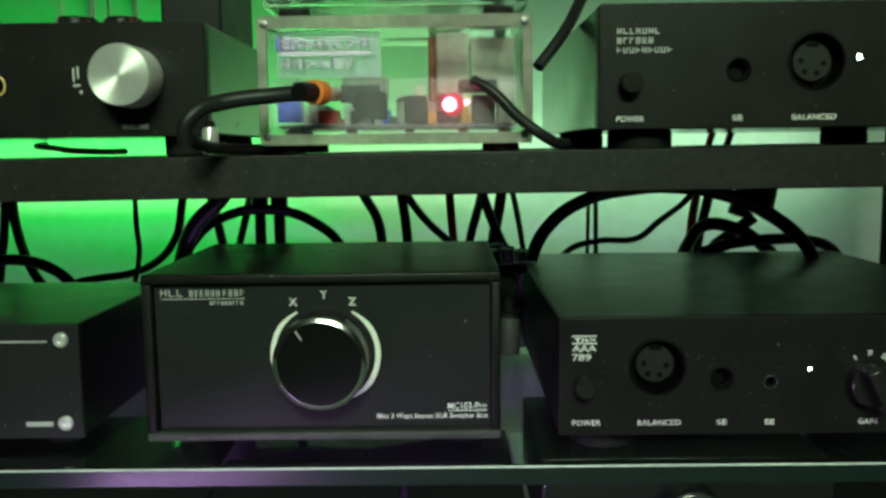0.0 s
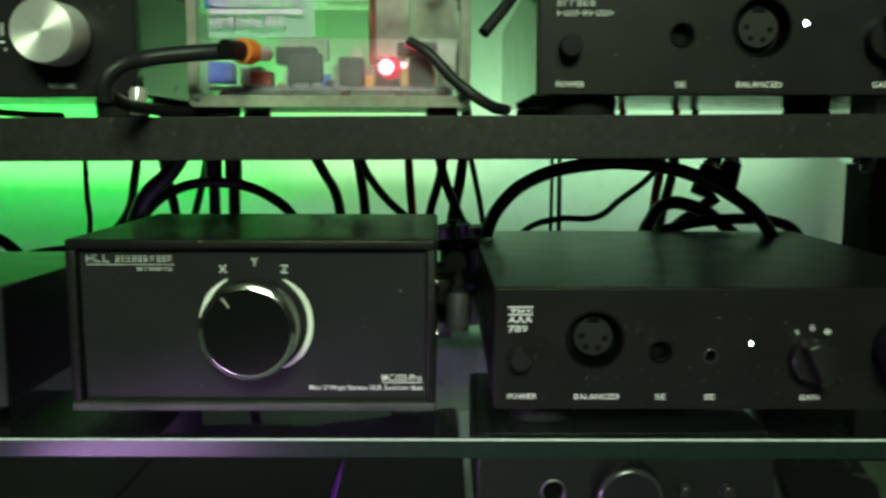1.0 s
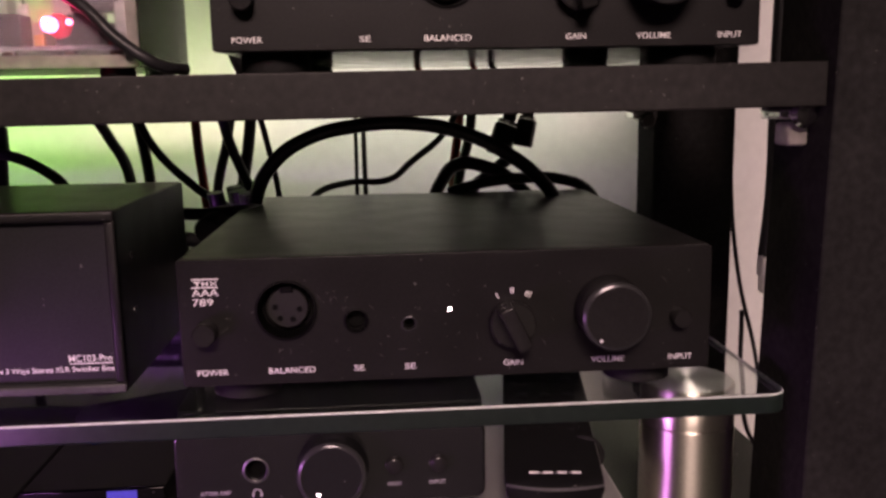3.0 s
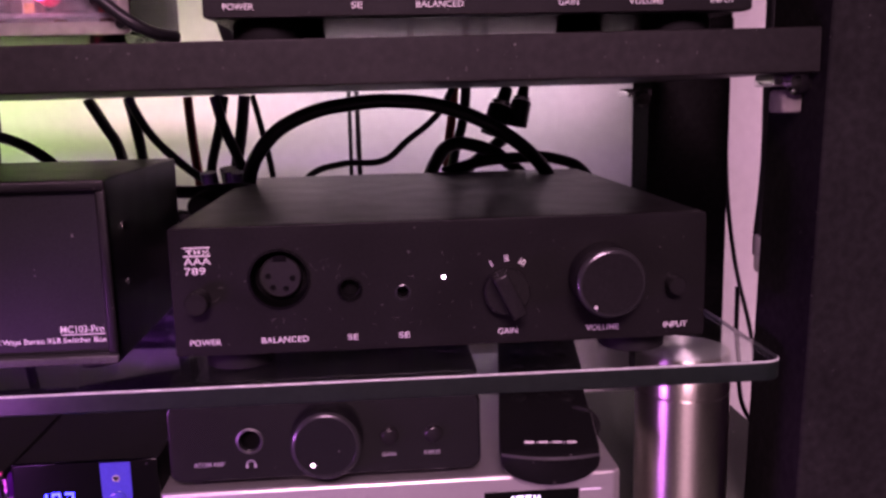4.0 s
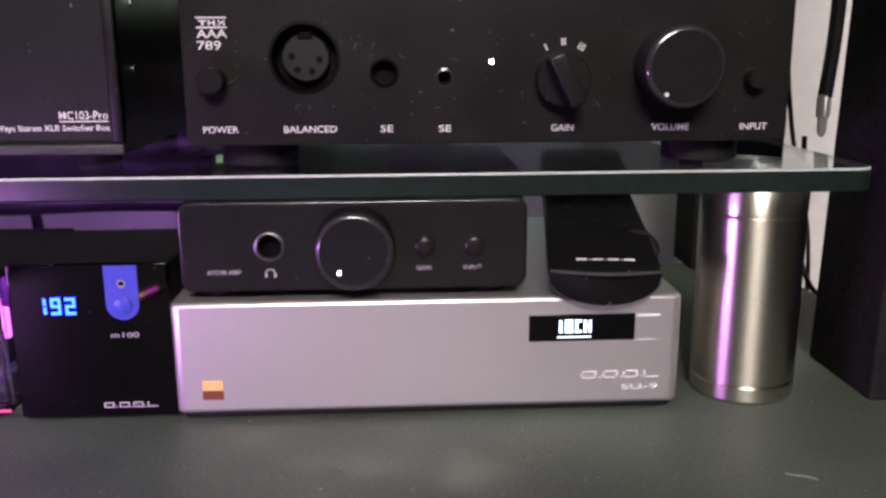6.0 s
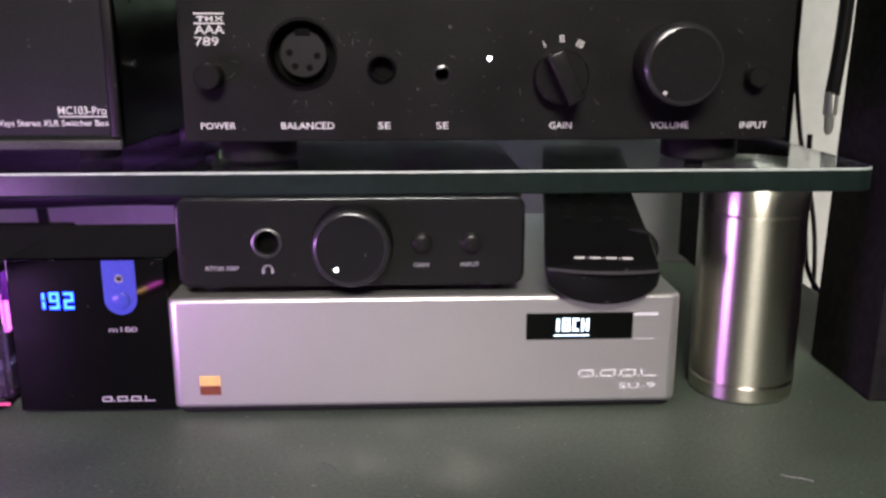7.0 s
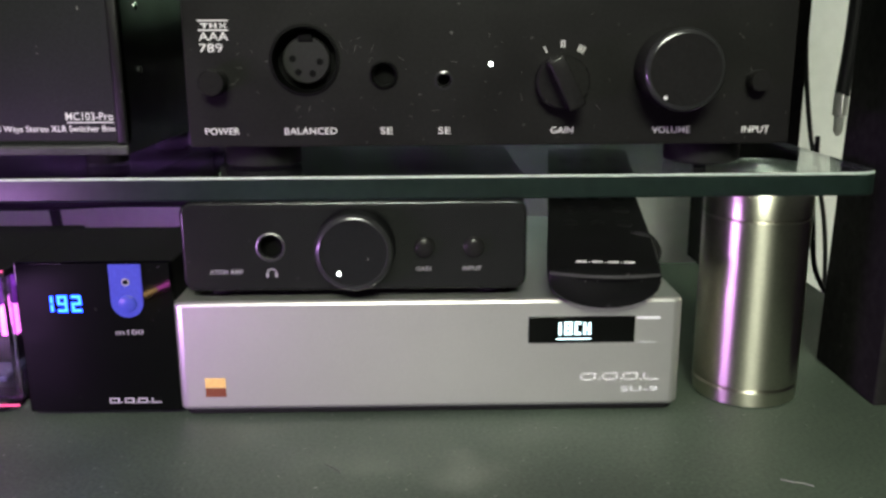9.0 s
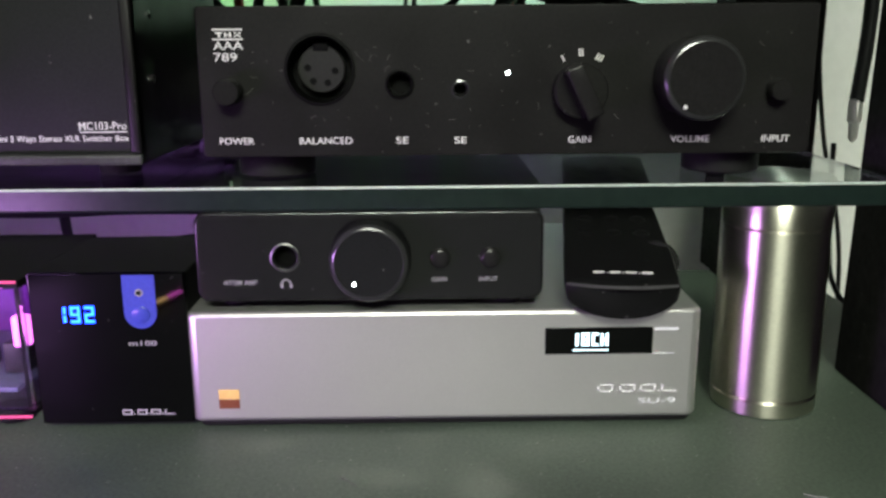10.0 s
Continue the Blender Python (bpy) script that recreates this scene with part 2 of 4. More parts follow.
def box(x0, x1, y0, y1, z0, z1, bevel=0.0, seg=3, bm=None):
    bm = bm or bmesh.new()
    res = bmesh.ops.create_cube(bm, size=1.0)
    vs = res["verts"]
    bmesh.ops.transform(bm, matrix=Matrix.Translation(((x0 + x1) / 2, (y0 + y1) / 2, (z0 + z1) / 2)) @ Matrix.Diagonal((x1 - x0, y1 - y0, z1 - z0, 1)), verts=vs)
    if bevel:
        es = list({e for v in vs for e in v.link_edges})
        bmesh.ops.bevel(bm, geom=es, offset=bevel, segments=seg, affect="EDGES", profile=0.5)
    return bm


def upright_box(x0, x1, y0, y1, z0, z1, radius, bevel, seg=5):
    """A box whose four upright edges are strongly rounded and the rest lightly."""
    bm = bmesh.new()
    vs = bmesh.ops.create_cube(bm, size=1.0)["verts"]
    bmesh.ops.transform(bm, matrix=Matrix.Translation(((x0 + x1) / 2, (y0 + y1) / 2, (z0 + z1) / 2)) @ Matrix.Diagonal((x1 - x0, y1 - y0, z1 - z0, 1)), verts=vs)
    up = [e for e in bm.edges if abs(e.verts[0].co.z - e.verts[1].co.z) > 1e-6]
    bmesh.ops.bevel(bm, geom=up, offset=radius, segments=seg, affect="EDGES", profile=0.5)
    rim = [e for e in bm.edges if abs(e.verts[0].co.z - e.verts[1].co.z) < 1e-6]
    bmesh.ops.bevel(bm, geom=rim, offset=bevel, segments=4, affect="EDGES", profile=0.5)
    return bm


def lathe(profile, at, axis="-y", seg=48, bm=None, open_start=False, open_end=False):
    """Turns (radius, height) pairs round an axis that starts at a place; heights go towards the viewer for '-y', up for 'z'."""
    bm = bm or bmesh.new()
    rings = []
    for r, h in profile:
        ring = []
        for n in range(seg):
            a = 2 * math.pi * n / seg
            c, s = r * math.cos(a), r * math.sin(a)
            p = (c, -h, s) if axis == "-y" else ((c, s, h) if axis == "z" else (h, c, s))
            ring.append(bm.verts.new(Vector(at) + Vector(p)))
        rings.append(ring)
    for a, b in zip(rings, rings[1:]):
        for n in range(seg):
            bm.faces.new((a[n], a[(n + 1) % seg], b[(n + 1) % seg], b[n]))
    if not open_start:
        bm.faces.new(rings[0])
    if not open_end:
        bm.faces.new(rings[-1])
    bmesh.ops.recalc_face_normals(bm, faces=bm.faces)
    return bm


def plate(x0, x1, z0, z1, y_front, thick, holes, parent, material, name="front_panel", round_=1.0, bevel=0.4, label=""):
    """An upright panel with round or rectangular holes right through it."""
    cu = bpy.data.curves.new(name, "CURVE")
    cu.dimensions, cu.fill_mode = "2D", "BOTH"
    cu.extrude, cu.bevel_depth, cu.bevel_resolution = (thick / 2 - bevel) / 1000, bevel / 1000, 2

    def spline(points):
        s = cu.splines.new("POLY")
        s.points.add(len(points) - 1)
        s.use_cyclic_u = True
        for p, (x, z) in zip(s.points, points):
            p.co = (x / 1000, z / 1000, 0, 1)

    def rounded(a0, a1, b0, b1, r):
        out = []
        for cx, cz, start in ((a1 - r, b1 - r, 0), (a0 + r, b1 - r, 90), (a0 + r, b0 + r, 180), (a1 - r, b0 + r, 270)):
            for k in range(5):
                a = radians(start + 22.5 * k)
                out.append((cx + r * math.cos(a), cz + r * math.sin(a)))
        return out

    spline(rounded(x0 + bevel, x1 - bevel, z0 + bevel, z1 - bevel, round_))
    for h in holes:
        if len(h) == 3:
            spline([(h[0] + h[2] * math.cos(2 * math.pi * k / 40), h[1] + h[2] * math.sin(2 * math.pi * k / 40)) for k in range(40)])
        else:
            spline(rounded(h[0], h[1], h[2], h[3], 0.4))
    tmp = new(name, cu)
    me = bpy.data.meshes.new_from_object(tmp)
    bpy.data.objects.remove(tmp)
    me.transform(pose(0, (y_front + thick / 2) / 1000, 0, 90, 0, 0))
    me.materials.clear()
    me.materials.append(material)
    ob = new(name, me)
    ob.parent = parent
    if label:
        tagged(ob, label)
    return ob


def lettering(words, x, z, y, height, parent, material=None, align="CENTER", width=None, name="lettering", up=False):
    """Raised print of the built-in font on an upright face at y; height is that of a capital."""
    cu = bpy.data.curves.new(name, "FONT")
    cu.body, cu.size, cu.align_x, cu.extrude = words, height / 0.69 / 1000, align, 0.00004
    cu.resolution_u, cu.offset = 3, 0.000008
    tmp = new(name, cu)
    me = bpy.data.meshes.new_from_object(tmp)
    bpy.data.objects.remove(tmp)
    xs = [v.co.x for v in me.vertices]
    if width and xs:
        me.transform(Matrix.Diagonal((width / 1000 / (max(xs) - min(xs)), 1, 1, 1)))
    me.transform(pose(x / 1000, y / 1000, z / 1000, 90 if not up else 0, 0, 0))
    me.materials.clear()
    me.materials.append(material or M_WHITE)
    ob = new(name, me)
    ob.parent = parent
    return ob


def bars(rects, y, parent, material=None, name="printed_mark"):
    """Flat printed bars (x0, x1, z0, z1) on an upright face."""
    bm = bmesh.new()
    for x0, x1, z0, z1 in rects:
        box(x0, x1, y - 0.08, y + 0.05, z0, z1, bm=bm)
    return part(name, bm, material or M_WHITE, parent)


def tube(points, radius, name, material, parent=None, label=""):
    """A round cable through a few bends."""
    cu = bpy.data.curves.new(name, "CURVE")
    cu.dimensions, cu.bevel_depth, cu.bevel_resolution, cu.resolution_u, cu.use_fill_caps = "3D", radius / 1000, 3, 10, True
    s = cu.splines.new("BEZIER")
    s.bezier_points.add(len(points) - 1)
    for p, c in zip(s.bezier_points, points):
        p.co = Vector(c) / 1000
        p.handle_left_type = p.handle_right_type = "AUTO"
    tmp = new(name, cu)
    me = bpy.data.meshes.new_from_object(tmp)
    bpy.data.objects.remove(tmp)
    me.materials.clear()
    me.materials.append(material)
    for f in me.polygons:
        f.use_smooth = True
    ob = new(name, me)
    if parent is not None:
        ob.parent = parent
    if label:
        tagged(ob, label)
    return ob


def tube_box(a, b, wide, z0, z1):
    """A straight flat strip on the desk from one plan point to another."""
    dx, dy = b[0] - a[0], b[1] - a[1]
    bm = box(0, math.hypot(dx, dy), -wide / 2, wide / 2, z0, z1, 0.3)
    bmesh.ops.rotate(bm, cent=(0, 0, 0), matrix=Matrix.Rotation(math.atan2(dy, dx), 3, "Z"), verts=bm.verts)
    bmesh.ops.translate(bm, vec=(a[0], a[1], 0), verts=bm.verts)
    return bm


# ---------------------------------------------------------------- the room
def structure(name, bm, material, label, category):
    return tagged(finish(bm, name, material), label, category, kind="structure")


structure("wall_north", box(-1800, 1800, 765, 865, -740, 1560), M_WALL, "white painted wall behind the shelf rack", "wall")
# out of view; added to close the room and darken what the devices reflect
structure("wall_south", box(-1800, 1800, -2300, -2200, -740, 1560), M_ROOM, "unseen wall behind the viewer, darkened to cut reflections", "wall")
structure("wall_west", box(-1900, -1800, -2200, 765, -740, 1560), M_ROOM, "unseen side wall, darkened to cut reflections", "wall")
structure("wall_east", box(1800, 1900, -2200, 765, -740, 1560), M_ROOM, "unseen side wall, darkened to cut reflections", "wall")
structure("floor", box(-1800, 1800, -2200, 765, -780, -740), M_FLOOR, "grey carpet floor under the desk", "floor")
structure("ceiling", box(-1800, 1800, -2200, 765, 1560, 1620), M_CEIL, "unseen ceiling, dimmed to weaken its bounce", "ceiling")

lamp = thing("ceiling_light", "white panel ceiling light with a metal rim", "lamp", at=(100, -1550, 1550))
part("frame", box(-420, 420, -420, 420, -20, 10, 4), M_CHROME, lamp)
part("diffuser", box(-400, 400, -400, 400, -26, -21, 2), M_LAMP, lamp)

# ---------------------------------------------------------------- desk and rack
desk = thing("desk", "charcoal black desk with a dusty matt top", "desk")
part("desktop", box(-900, 376, -150, 606, -30, 0, 1.5), M_DESK, desk)
for lx in (-860, 330):
    for ly in (-110, 550):
        part("leg", box(lx - 25, lx + 25, ly - 25, ly + 25, -740, -30, 2), M_COAT, desk)

rack = thing("shelf_rack", "black-brown wooden shelf between square posts on the desk", "shelf")
bm = box(-467, 329.5, 382, 672, 212.5, 231, 0.7)
bmesh.ops.rotate(bm, cent=(0, 382, 222), matrix=Matrix.Rotation(radians(-0.35), 3, "Y"), verts=bm.verts)
part("shelf_board", bm, M_SHELF, rack)
part("top_board", box(-467, 329.5, 382, 672, 400, 418, 0.7), M_SHELF, rack)
for px, rx in ((324.6, 322.5), (-517, -517)):
    bm = box(px, px + 52, 376, 429, 0, 900, 1.2)
    for v in bm.verts:  # the front posts lean outwards a little
        v.co.x += 0.0235 * v.co.z * (1 if px > 0 else -1)
    part("post", bm, M_POST, rack)
    part("post", box(rx, rx + 54.5, 588, 625, 0, 900, 1.2), M_POST, rack)
bracket = part("shelf_bracket", box(314.5, 329.4, 392, 412, 209, 214.2, 1), M_CHROME, rack, "small shiny metal shelf bracket")
part("screw", lathe([(0.5, 0), (5.5, 0), (6.0, 1.5), (4.5, 3.5), (1.5, 4.0)], (324.5, 391.9, 211)), M_CHROME, bracket)
part("peg", box(319.5, 328.5, 394, 408, 197.5, 207.5, 1.6), M_RIMACRYL, bracket, "clear plastic shelf peg")
bracket2 = part("shelf_bracket", box(306, 322, 580, 600, 205, 210.5, 1), M_CHROME, rack)
part("screw", lathe([(0.5, 0), (5, 0), (5.4, 1.5), (4, 3.0)], (315, 579, 204)), M_CHROME, bracket2)

strip = thing("led_strip", "glowing light strip fixed behind the shelf", "light strip")
part("strip_base", box(-430, 320, 672.5, 674, 216, 228, 0.3), M_WHITE, strip)
for k in range(25):
    part("diode", box(-424 + 30 * k, -416 + 30 * k, 674.2, 675.4, 219.5, 224.5, 0.2), M_STRIP if k < 12 else M_STRIPMID if k < 16 else M_STRIPPALE, strip)

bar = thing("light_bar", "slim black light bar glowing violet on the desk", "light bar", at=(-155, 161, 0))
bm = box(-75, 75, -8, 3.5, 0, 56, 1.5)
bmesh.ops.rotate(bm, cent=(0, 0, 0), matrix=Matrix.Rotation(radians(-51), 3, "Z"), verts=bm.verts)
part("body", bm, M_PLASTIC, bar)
# unseen hood, added to hold back the bar's upward light
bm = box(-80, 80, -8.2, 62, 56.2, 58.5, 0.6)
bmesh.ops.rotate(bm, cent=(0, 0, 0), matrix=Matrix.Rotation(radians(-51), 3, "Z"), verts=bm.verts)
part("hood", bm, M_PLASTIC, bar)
stub = thing("light_strip_stub", "short loose end of a glowing pink light strip on the desk", "light strip")
part("strip", tube_box((-17, 222), (-6, 190), 4.0, 0.0, 2.6), M_PLASTIC, stub)
part("diode", tube_box((-15.6, 218), (-11.6, 206), 2.0, 2.7, 3.6), M_STUBWARM, stub)
part("diode", tube_box((-11.2, 204.6), (-7.2, 192.6), 2.0, 2.7, 3.6), M_STUBPINK, stub)

# ---------------------------------------------------------------- glass riser
riser = thing("glass_riser", "clear glass monitor riser on brushed metal legs", "shelf")
bm = upright_box(-330, 311, 362, 600, 88.3, 97, 9, 0.9)
for f in bm.faces:
    f.material_index = 0 if abs(f.normal.z) > 0.9 else (2 if 0.15 < f.normal.z else 1)
pane = part("glass_top", bm, (M_GLASS, M_EDGE, M_GROUND), riser, "thick greenish glass pane")
pane.visible_shadow = False


def riser_leg(x, y):
    leg = part("leg", lathe([(20.1, 7.4), (20.8, 8.0), (20.8, 75.2), (20.2, 75.9)], (x, y, 0), "z", 64), M_STEEL, riser, "brushed stainless cylinder")
    part("foot_ring", lathe([(19.7, 0.2), (20.5, 0.9), (20.8, 6.4), (20.1, 7.2)], (x, y, 0), "z", 64), M_STEEL, leg)
    part("cap", lathe([(20.3, 76.1), (20.8, 76.6), (20.8, 86.6), (20.2, 87.4), (19.6, 87.5)], (x, y, 0), "z", 64), M_STEEL, leg)
    part("cap_disc", lathe([(19.4, 87.0), (19.4, 87.6), (9, 87.9), (0.4, 88.15)], (x, y, 0), "z", 64), M_SPUN, leg, "spun steel disc under the glass")


riser_leg(278.6, 395)
riser_leg(-304, 572)
riser_leg(150, 575)


def stroke_glyph(x, z, w, h, k, t=0.6):
    """An unreadable printed sign of a few thin strokes."""
    out = [(x, x + t, z, z + h)]
    if k % 2 == 0:
        out.append((x, x + w, z + h - t, z + h))
    if k % 3 != 1:
        out.append((x, x + w, z + h / 2 - t / 2, z + h / 2 + t / 2))
    if k % 4 > 1:
        out.append((x + w - t, x + w, z, z + h))
    if k % 5 < 3:
        out.append((x, x + w, z, z + t))
    return out


def stroke_row(x, z, h, count, parent, y, material=None, w=None, t=0.45, seed=0):
    """A row of unreadable thin-stroked signs, each a part."""
    w = w or h * 0.75
    for n in range(count):
        bars(stroke_glyph(x + n * (w + h * 0.32), z, w, h, (n * 7 + seed * 3 + n * n) % 10, t), y, parent, material, "printed_glyph")


# ---------------------------------------------------------------- shared device parts
def foot(x, y, z0, z1, r, parent):
    part("foot", lathe([(r * 0.9, 0), (r, 0.8), (r, (z1 - z0) - 1.5), (r * 0.93, z1 - z0)], (x, y, z0), "z", 32), M_RUBBER, parent)


def push_button(x, z, y, r, parent, out=4.0):
    b = part("button", lathe([(r, -3), (r, out - 0.8), (r * 0.9, out), (0.3, out + 0.1)], (x, y, z)), M_KNOB, parent)
    return b


def xlr_socket(x, z, y, r, parent):
    s = part("xlr_socket", lathe([(r * 1.07, 0.05), (r * 1.07, 0.5), (r * 0.98, 0.6), (r * 0.95, -1.0), (r * 0.93, -9), (0.3, -9)], (x, y, z), open_start=True), M_HOLE, parent)
    part("insert", lathe([(r * 0.72, -8.9), (r * 0.72, -5.0), (r * 0.68, -4.5), (0.3, -4.5)], (x, y, z)), M_INSERT, s)
    part("key_slot", box(x - r * 0.24, x + r * 0.24, y + 4.3, y + 8.5, z + r * 0.52, z + r * 0.78, 0.5), M_HOLE, s)
    for deg in (170, 357, 232, 296):
        a = radians(deg)
        part("contact", lathe([(1.25, -4.8), (1.25, -4.38), (0.2, -4.36)], (x + r * 0.42 * math.cos(a), y, z + r * 0.42 * math.sin(a) - 0.4), seg=12), M_HOLE, s)


def jack_socket(x, z, y, r, parent, ring=None):
    s = part("jack_socket", lathe([(r + 0.9, 0.0), (r + 0.9, 0.35), (r + 0.3, 0.55), (r, 0.3), (r - 0.05, -7), (0.2, -7)], (x, y, z), open_start=True), ring or M_HOLE, parent)
    part("bore", lathe([(r - 0.02, -1.9), (r - 0.5, -2.0), (r - 0.5, -6), (0.2, -6)], (x, y, z), open_start=True), M_HOLE, s)
    part("lip", lathe([(r - 0.06, 0.1), (r - 0.28, -0.3), (r - 0.3, -1.7)], (x, y, z), open_start=True, open_end=True), M_CHROME if r > 4 else M_KNOB, s)


def led(x, z, y, r, parent, material=None):
    part("indicator_light", lathe([(r, -1), (r, 0.1), (r * 0.6, 0.6), (0.1, 0.7)], (x, y, z), seg=16), material or M_LED, parent)


def pointer_knob(x, z, y, parent, turn=0):
    """Selector: a round skirt with a raised grip bar."""
    k = part("selector_knob", lathe([(9.6, 0.2), (9.8, 1.0), (9.5, 6.0), (8.9, 6.6), (0.3, 6.6)], (x, y, z)), M_KNOB, parent)
    bm = box(-3.6, 3.6, -15.0, -6.4, -9.4, 9.4, 0.8)
    for v in bm.verts:
        if v.co.y < -10:
            v.co.x *= 0.86
    bmesh.ops.rotate(bm, cent=(0, 0, 0), matrix=Matrix.Rotation(radians(turn), 3, "Y"), verts=bm.verts)
    bmesh.ops.translate(bm, vec=(x, y, z), verts=bm.verts)
    part("grip", bm, M_KNOB, k)


def volume_knob(x, z, y, r, depth, parent, dot=235):
    k = part("volume_knob", lathe([(r * 0.96, 0.3), (r, 1.0), (r, depth - 1.7), (r - 1.95, depth - 1.7), (r - 2.0, depth - 0.3), (0.3, depth - 0.25)], (x, y, z), seg=64), M_KNOB, parent)
    part("rim", lathe([(r - 0.05, depth - 1.65), (r - 0.1, depth - 1.4), (r - 0.5, depth - 0.75), (r - 1.1, depth - 0.25), (r - 2.0, depth)], (x, y, z), seg=64, open_start=True, open_end=True), M_KNOBRIM, k)
    a = radians(dot)
    part("pointer_dot", lathe([(0.7, 0), (0.7, 0.25), (0.1, 0.25)], (x + r * 0.8 * math.cos(a), y - depth + 0.1, z + r * 0.8 * math.sin(a)), seg=12), M_WHITE, k)


def wide_amp(name, x0, x1, y0, depth, z0, z1, label, holes, case_material=None):
    a = thing(name, label, "amplifier")
    case = box(x0 + 0.3, x1 - 0.3, y0 + 10.2, y0 + depth, z0 + 0.3, z1 - 0.3, 0.8)
    part("case", case, case_material or M_CASE, a)
    plate(x0, x1, z0, z1, y0, 10.0, holes, a, M_PANEL)
    for fx in (x0 + 22.5, x1 - 25):
        for fy in (y0 + 22, y0 + depth - 30):
            foot(fx, fy, z0 - 9, z0 + 0.2, 14.5, a)
    return a


# ---------------------------------------------------------------- amplifier on the glass
Y = 373.5
amp = wide_amp("headphone_amplifier", 60.5, 279.5, Y, 230, 106.2, 158.8, "wide matt black headphone amplifier with white lettering on the glass riser",
               [(103.3, 137.0, 12.1), (131.4, 131.7, 4.6), (153, 129.6, 2.9)])
push_button(71.3, 129.5, Y, 4.7, amp, 8.0)
xlr_socket(103.3, 137.0, Y, 11.8, amp)
jack_socket(131.4, 131.7, Y, 4.3, amp)
jack_socket(153, 129.6, Y, 2.5, amp, M_KNOBRIM)
led(169.8, 135.3, Y, 0.8, amp)
pointer_knob(195.2, 129.1, Y, amp, -26)
volume_knob(235.5, 133.4, Y, 14.3, 16.5, amp)
push_button(265.9, 129.0, Y, 3.9, amp, 6)
for words, x, w in (("POWER", 72.5, 12.8), ("BALANCED", 104.5, 19.5), ("SE", 132, 4.6), ("SE", 153, 4.6), ("GAIN", 196, 8.4), ("VOLUME", 236, 14.4), ("INPUT", 267, 10.4)):
    lettering(words, x, 110.8 - 0.0028 * (x - 60), Y - 0.02, 2.35, amp, width=w * 0.97)
lettering("AAA", 71.5, 144.0, Y - 0.02, 2.9, amp, width=10.4)
lettering("789", 70.3, 140.0, Y - 0.02, 2.9, amp, width=8.2)
bars([(66.2, 76.8, 150.6, 151.1), (66.2, 76.8, 147.3, 147.8), (67.2, 69.8, 149.5, 150.0), (68.2, 68.9, 148.2, 149.5), (70.4, 71.0, 148.2, 150.0), (72.2, 72.8, 148.2, 150.0), (71.0, 72.2, 148.9, 149.3), (73.8, 74.4, 149.4, 150.0), (75.6, 76.2, 149.4, 150.0), (74.5, 75.5, 148.8, 149.4), (73.8, 74.4, 148.2, 148.8), (75.6, 76.2, 148.2, 148.8)], Y, amp)
for count, x, z, tilt in ((1, 189.3, 140.2, 28), (2, 195.6, 142.2, 4), (3, 202.2, 140.4, -26)):
    bm = bmesh.new()
    for n in range(count):
        cx = (n - (count - 1) / 2) * 0.95
        box(cx - 0.22, cx + 0.22, -0.08, 0.05, -1.15, 1.15, bm=bm)
    for cz in (-1.15, 1.0):
        box(-0.475 * count, 0.475 * count, -0.08, 0.05, cz, cz + 0.15, bm=bm)
    bmesh.ops.rotate(bm, cent=(0, 0, 0), matrix=Matrix.Rotation(radians(-tilt), 3, "Y"), verts=bm.verts)
    bmesh.ops.translate(bm, vec=(x, Y, z), verts=bm.verts)
    part("gain_mark", bm, M_WHITE, amp)

# ---------------------------------------------------------------- amplifier on the shelf
Y2 = 383.3
amp2 = wide_amp("headphone_amplifier", 78.4, 299.8, Y2, 230, 240.1, 293.3, "wide matt black headphone amplifier with white lettering on the shelf",
                [(171.6, 268.2, 12.1), (138.4, 264.8, 4.8)], M_CASEGLOSS)
push_button(91.4, 259.6, Y2, 4.6, amp2, 8)
jack_socket(138.4, 264.8, Y2, 4.5, amp2)
xlr_socket(171.6, 268.2, Y2, 11.8, amp2)
led(190, 269.6, Y2, 1.2, amp2)
pointer_knob(224.1, 263.3, Y2, amp2, -12)
volume_knob(256.8, 269, Y2, 14.3, 16.5, amp2)
push_button(288.5, 261, Y2, 3.9, amp2, 6)
for words, x, w in (("POWER", 92, 12.2), ("SE", 138.5, 4.6), ("BALANCED", 171.5, 19.5), ("GAIN", 223.5, 8.4), ("VOLUME", 255.5, 14.6), ("INPUT", 287.2, 10.4)):
    lettering(words, x, 243.2, Y2 - 0.02, 2.35, amp2, width=w * 0.97)
stroke_row(86.1, 280.4, 2.5, 7, amp2, Y2, M_GREYWHITE, 1.9, 0.5, 1)
stroke_row(86.1, 276.4, 2.5, 6, amp2, Y2, M_GREYWHITE, 1.9, 0.5, 2)
stroke_row(86.1, 272.4, 2.5, 9, amp2, Y2, M_GREYWHITE, 1.9, 0.5, 3)



def scuffs(parent, x0, x1, z0, z1, y, count, seed, holes=()):
    """Short pale scratches and lint on a front panel."""
    rng = random.Random(seed)
    bm = bmesh.new()
    for _ in range(count):
        cx, cz, a, ln = rng.uniform(x0, x1), rng.uniform(z0, z1), rng.uniform(0, math.pi), rng.choice((0.3, 0.4, 0.5, 0.9, 1.3))
        if any(math.hypot(cx - hx, cz - hz) < hr for hx, hz, hr in holes):
            continue
        one = box(-ln, ln, -0.04, 0.04, -0.07, 0.07)
        bmesh.ops.rotate(one, cent=(0, 0, 0), matrix=Matrix.Rotation(a, 3, "Y"), verts=one.verts)
        bmesh.ops.translate(one, vec=(cx, y, cz), verts=one.verts)
        tmp = bpy.data.meshes.new("scuff")
        one.to_mesh(tmp)
        one.free()
        bm.from_mesh(tmp)
        bpy.data.meshes.remove(tmp)
    return tagged(part("scuff_marks", bm, M_SCUFF, parent), kind="stuff")


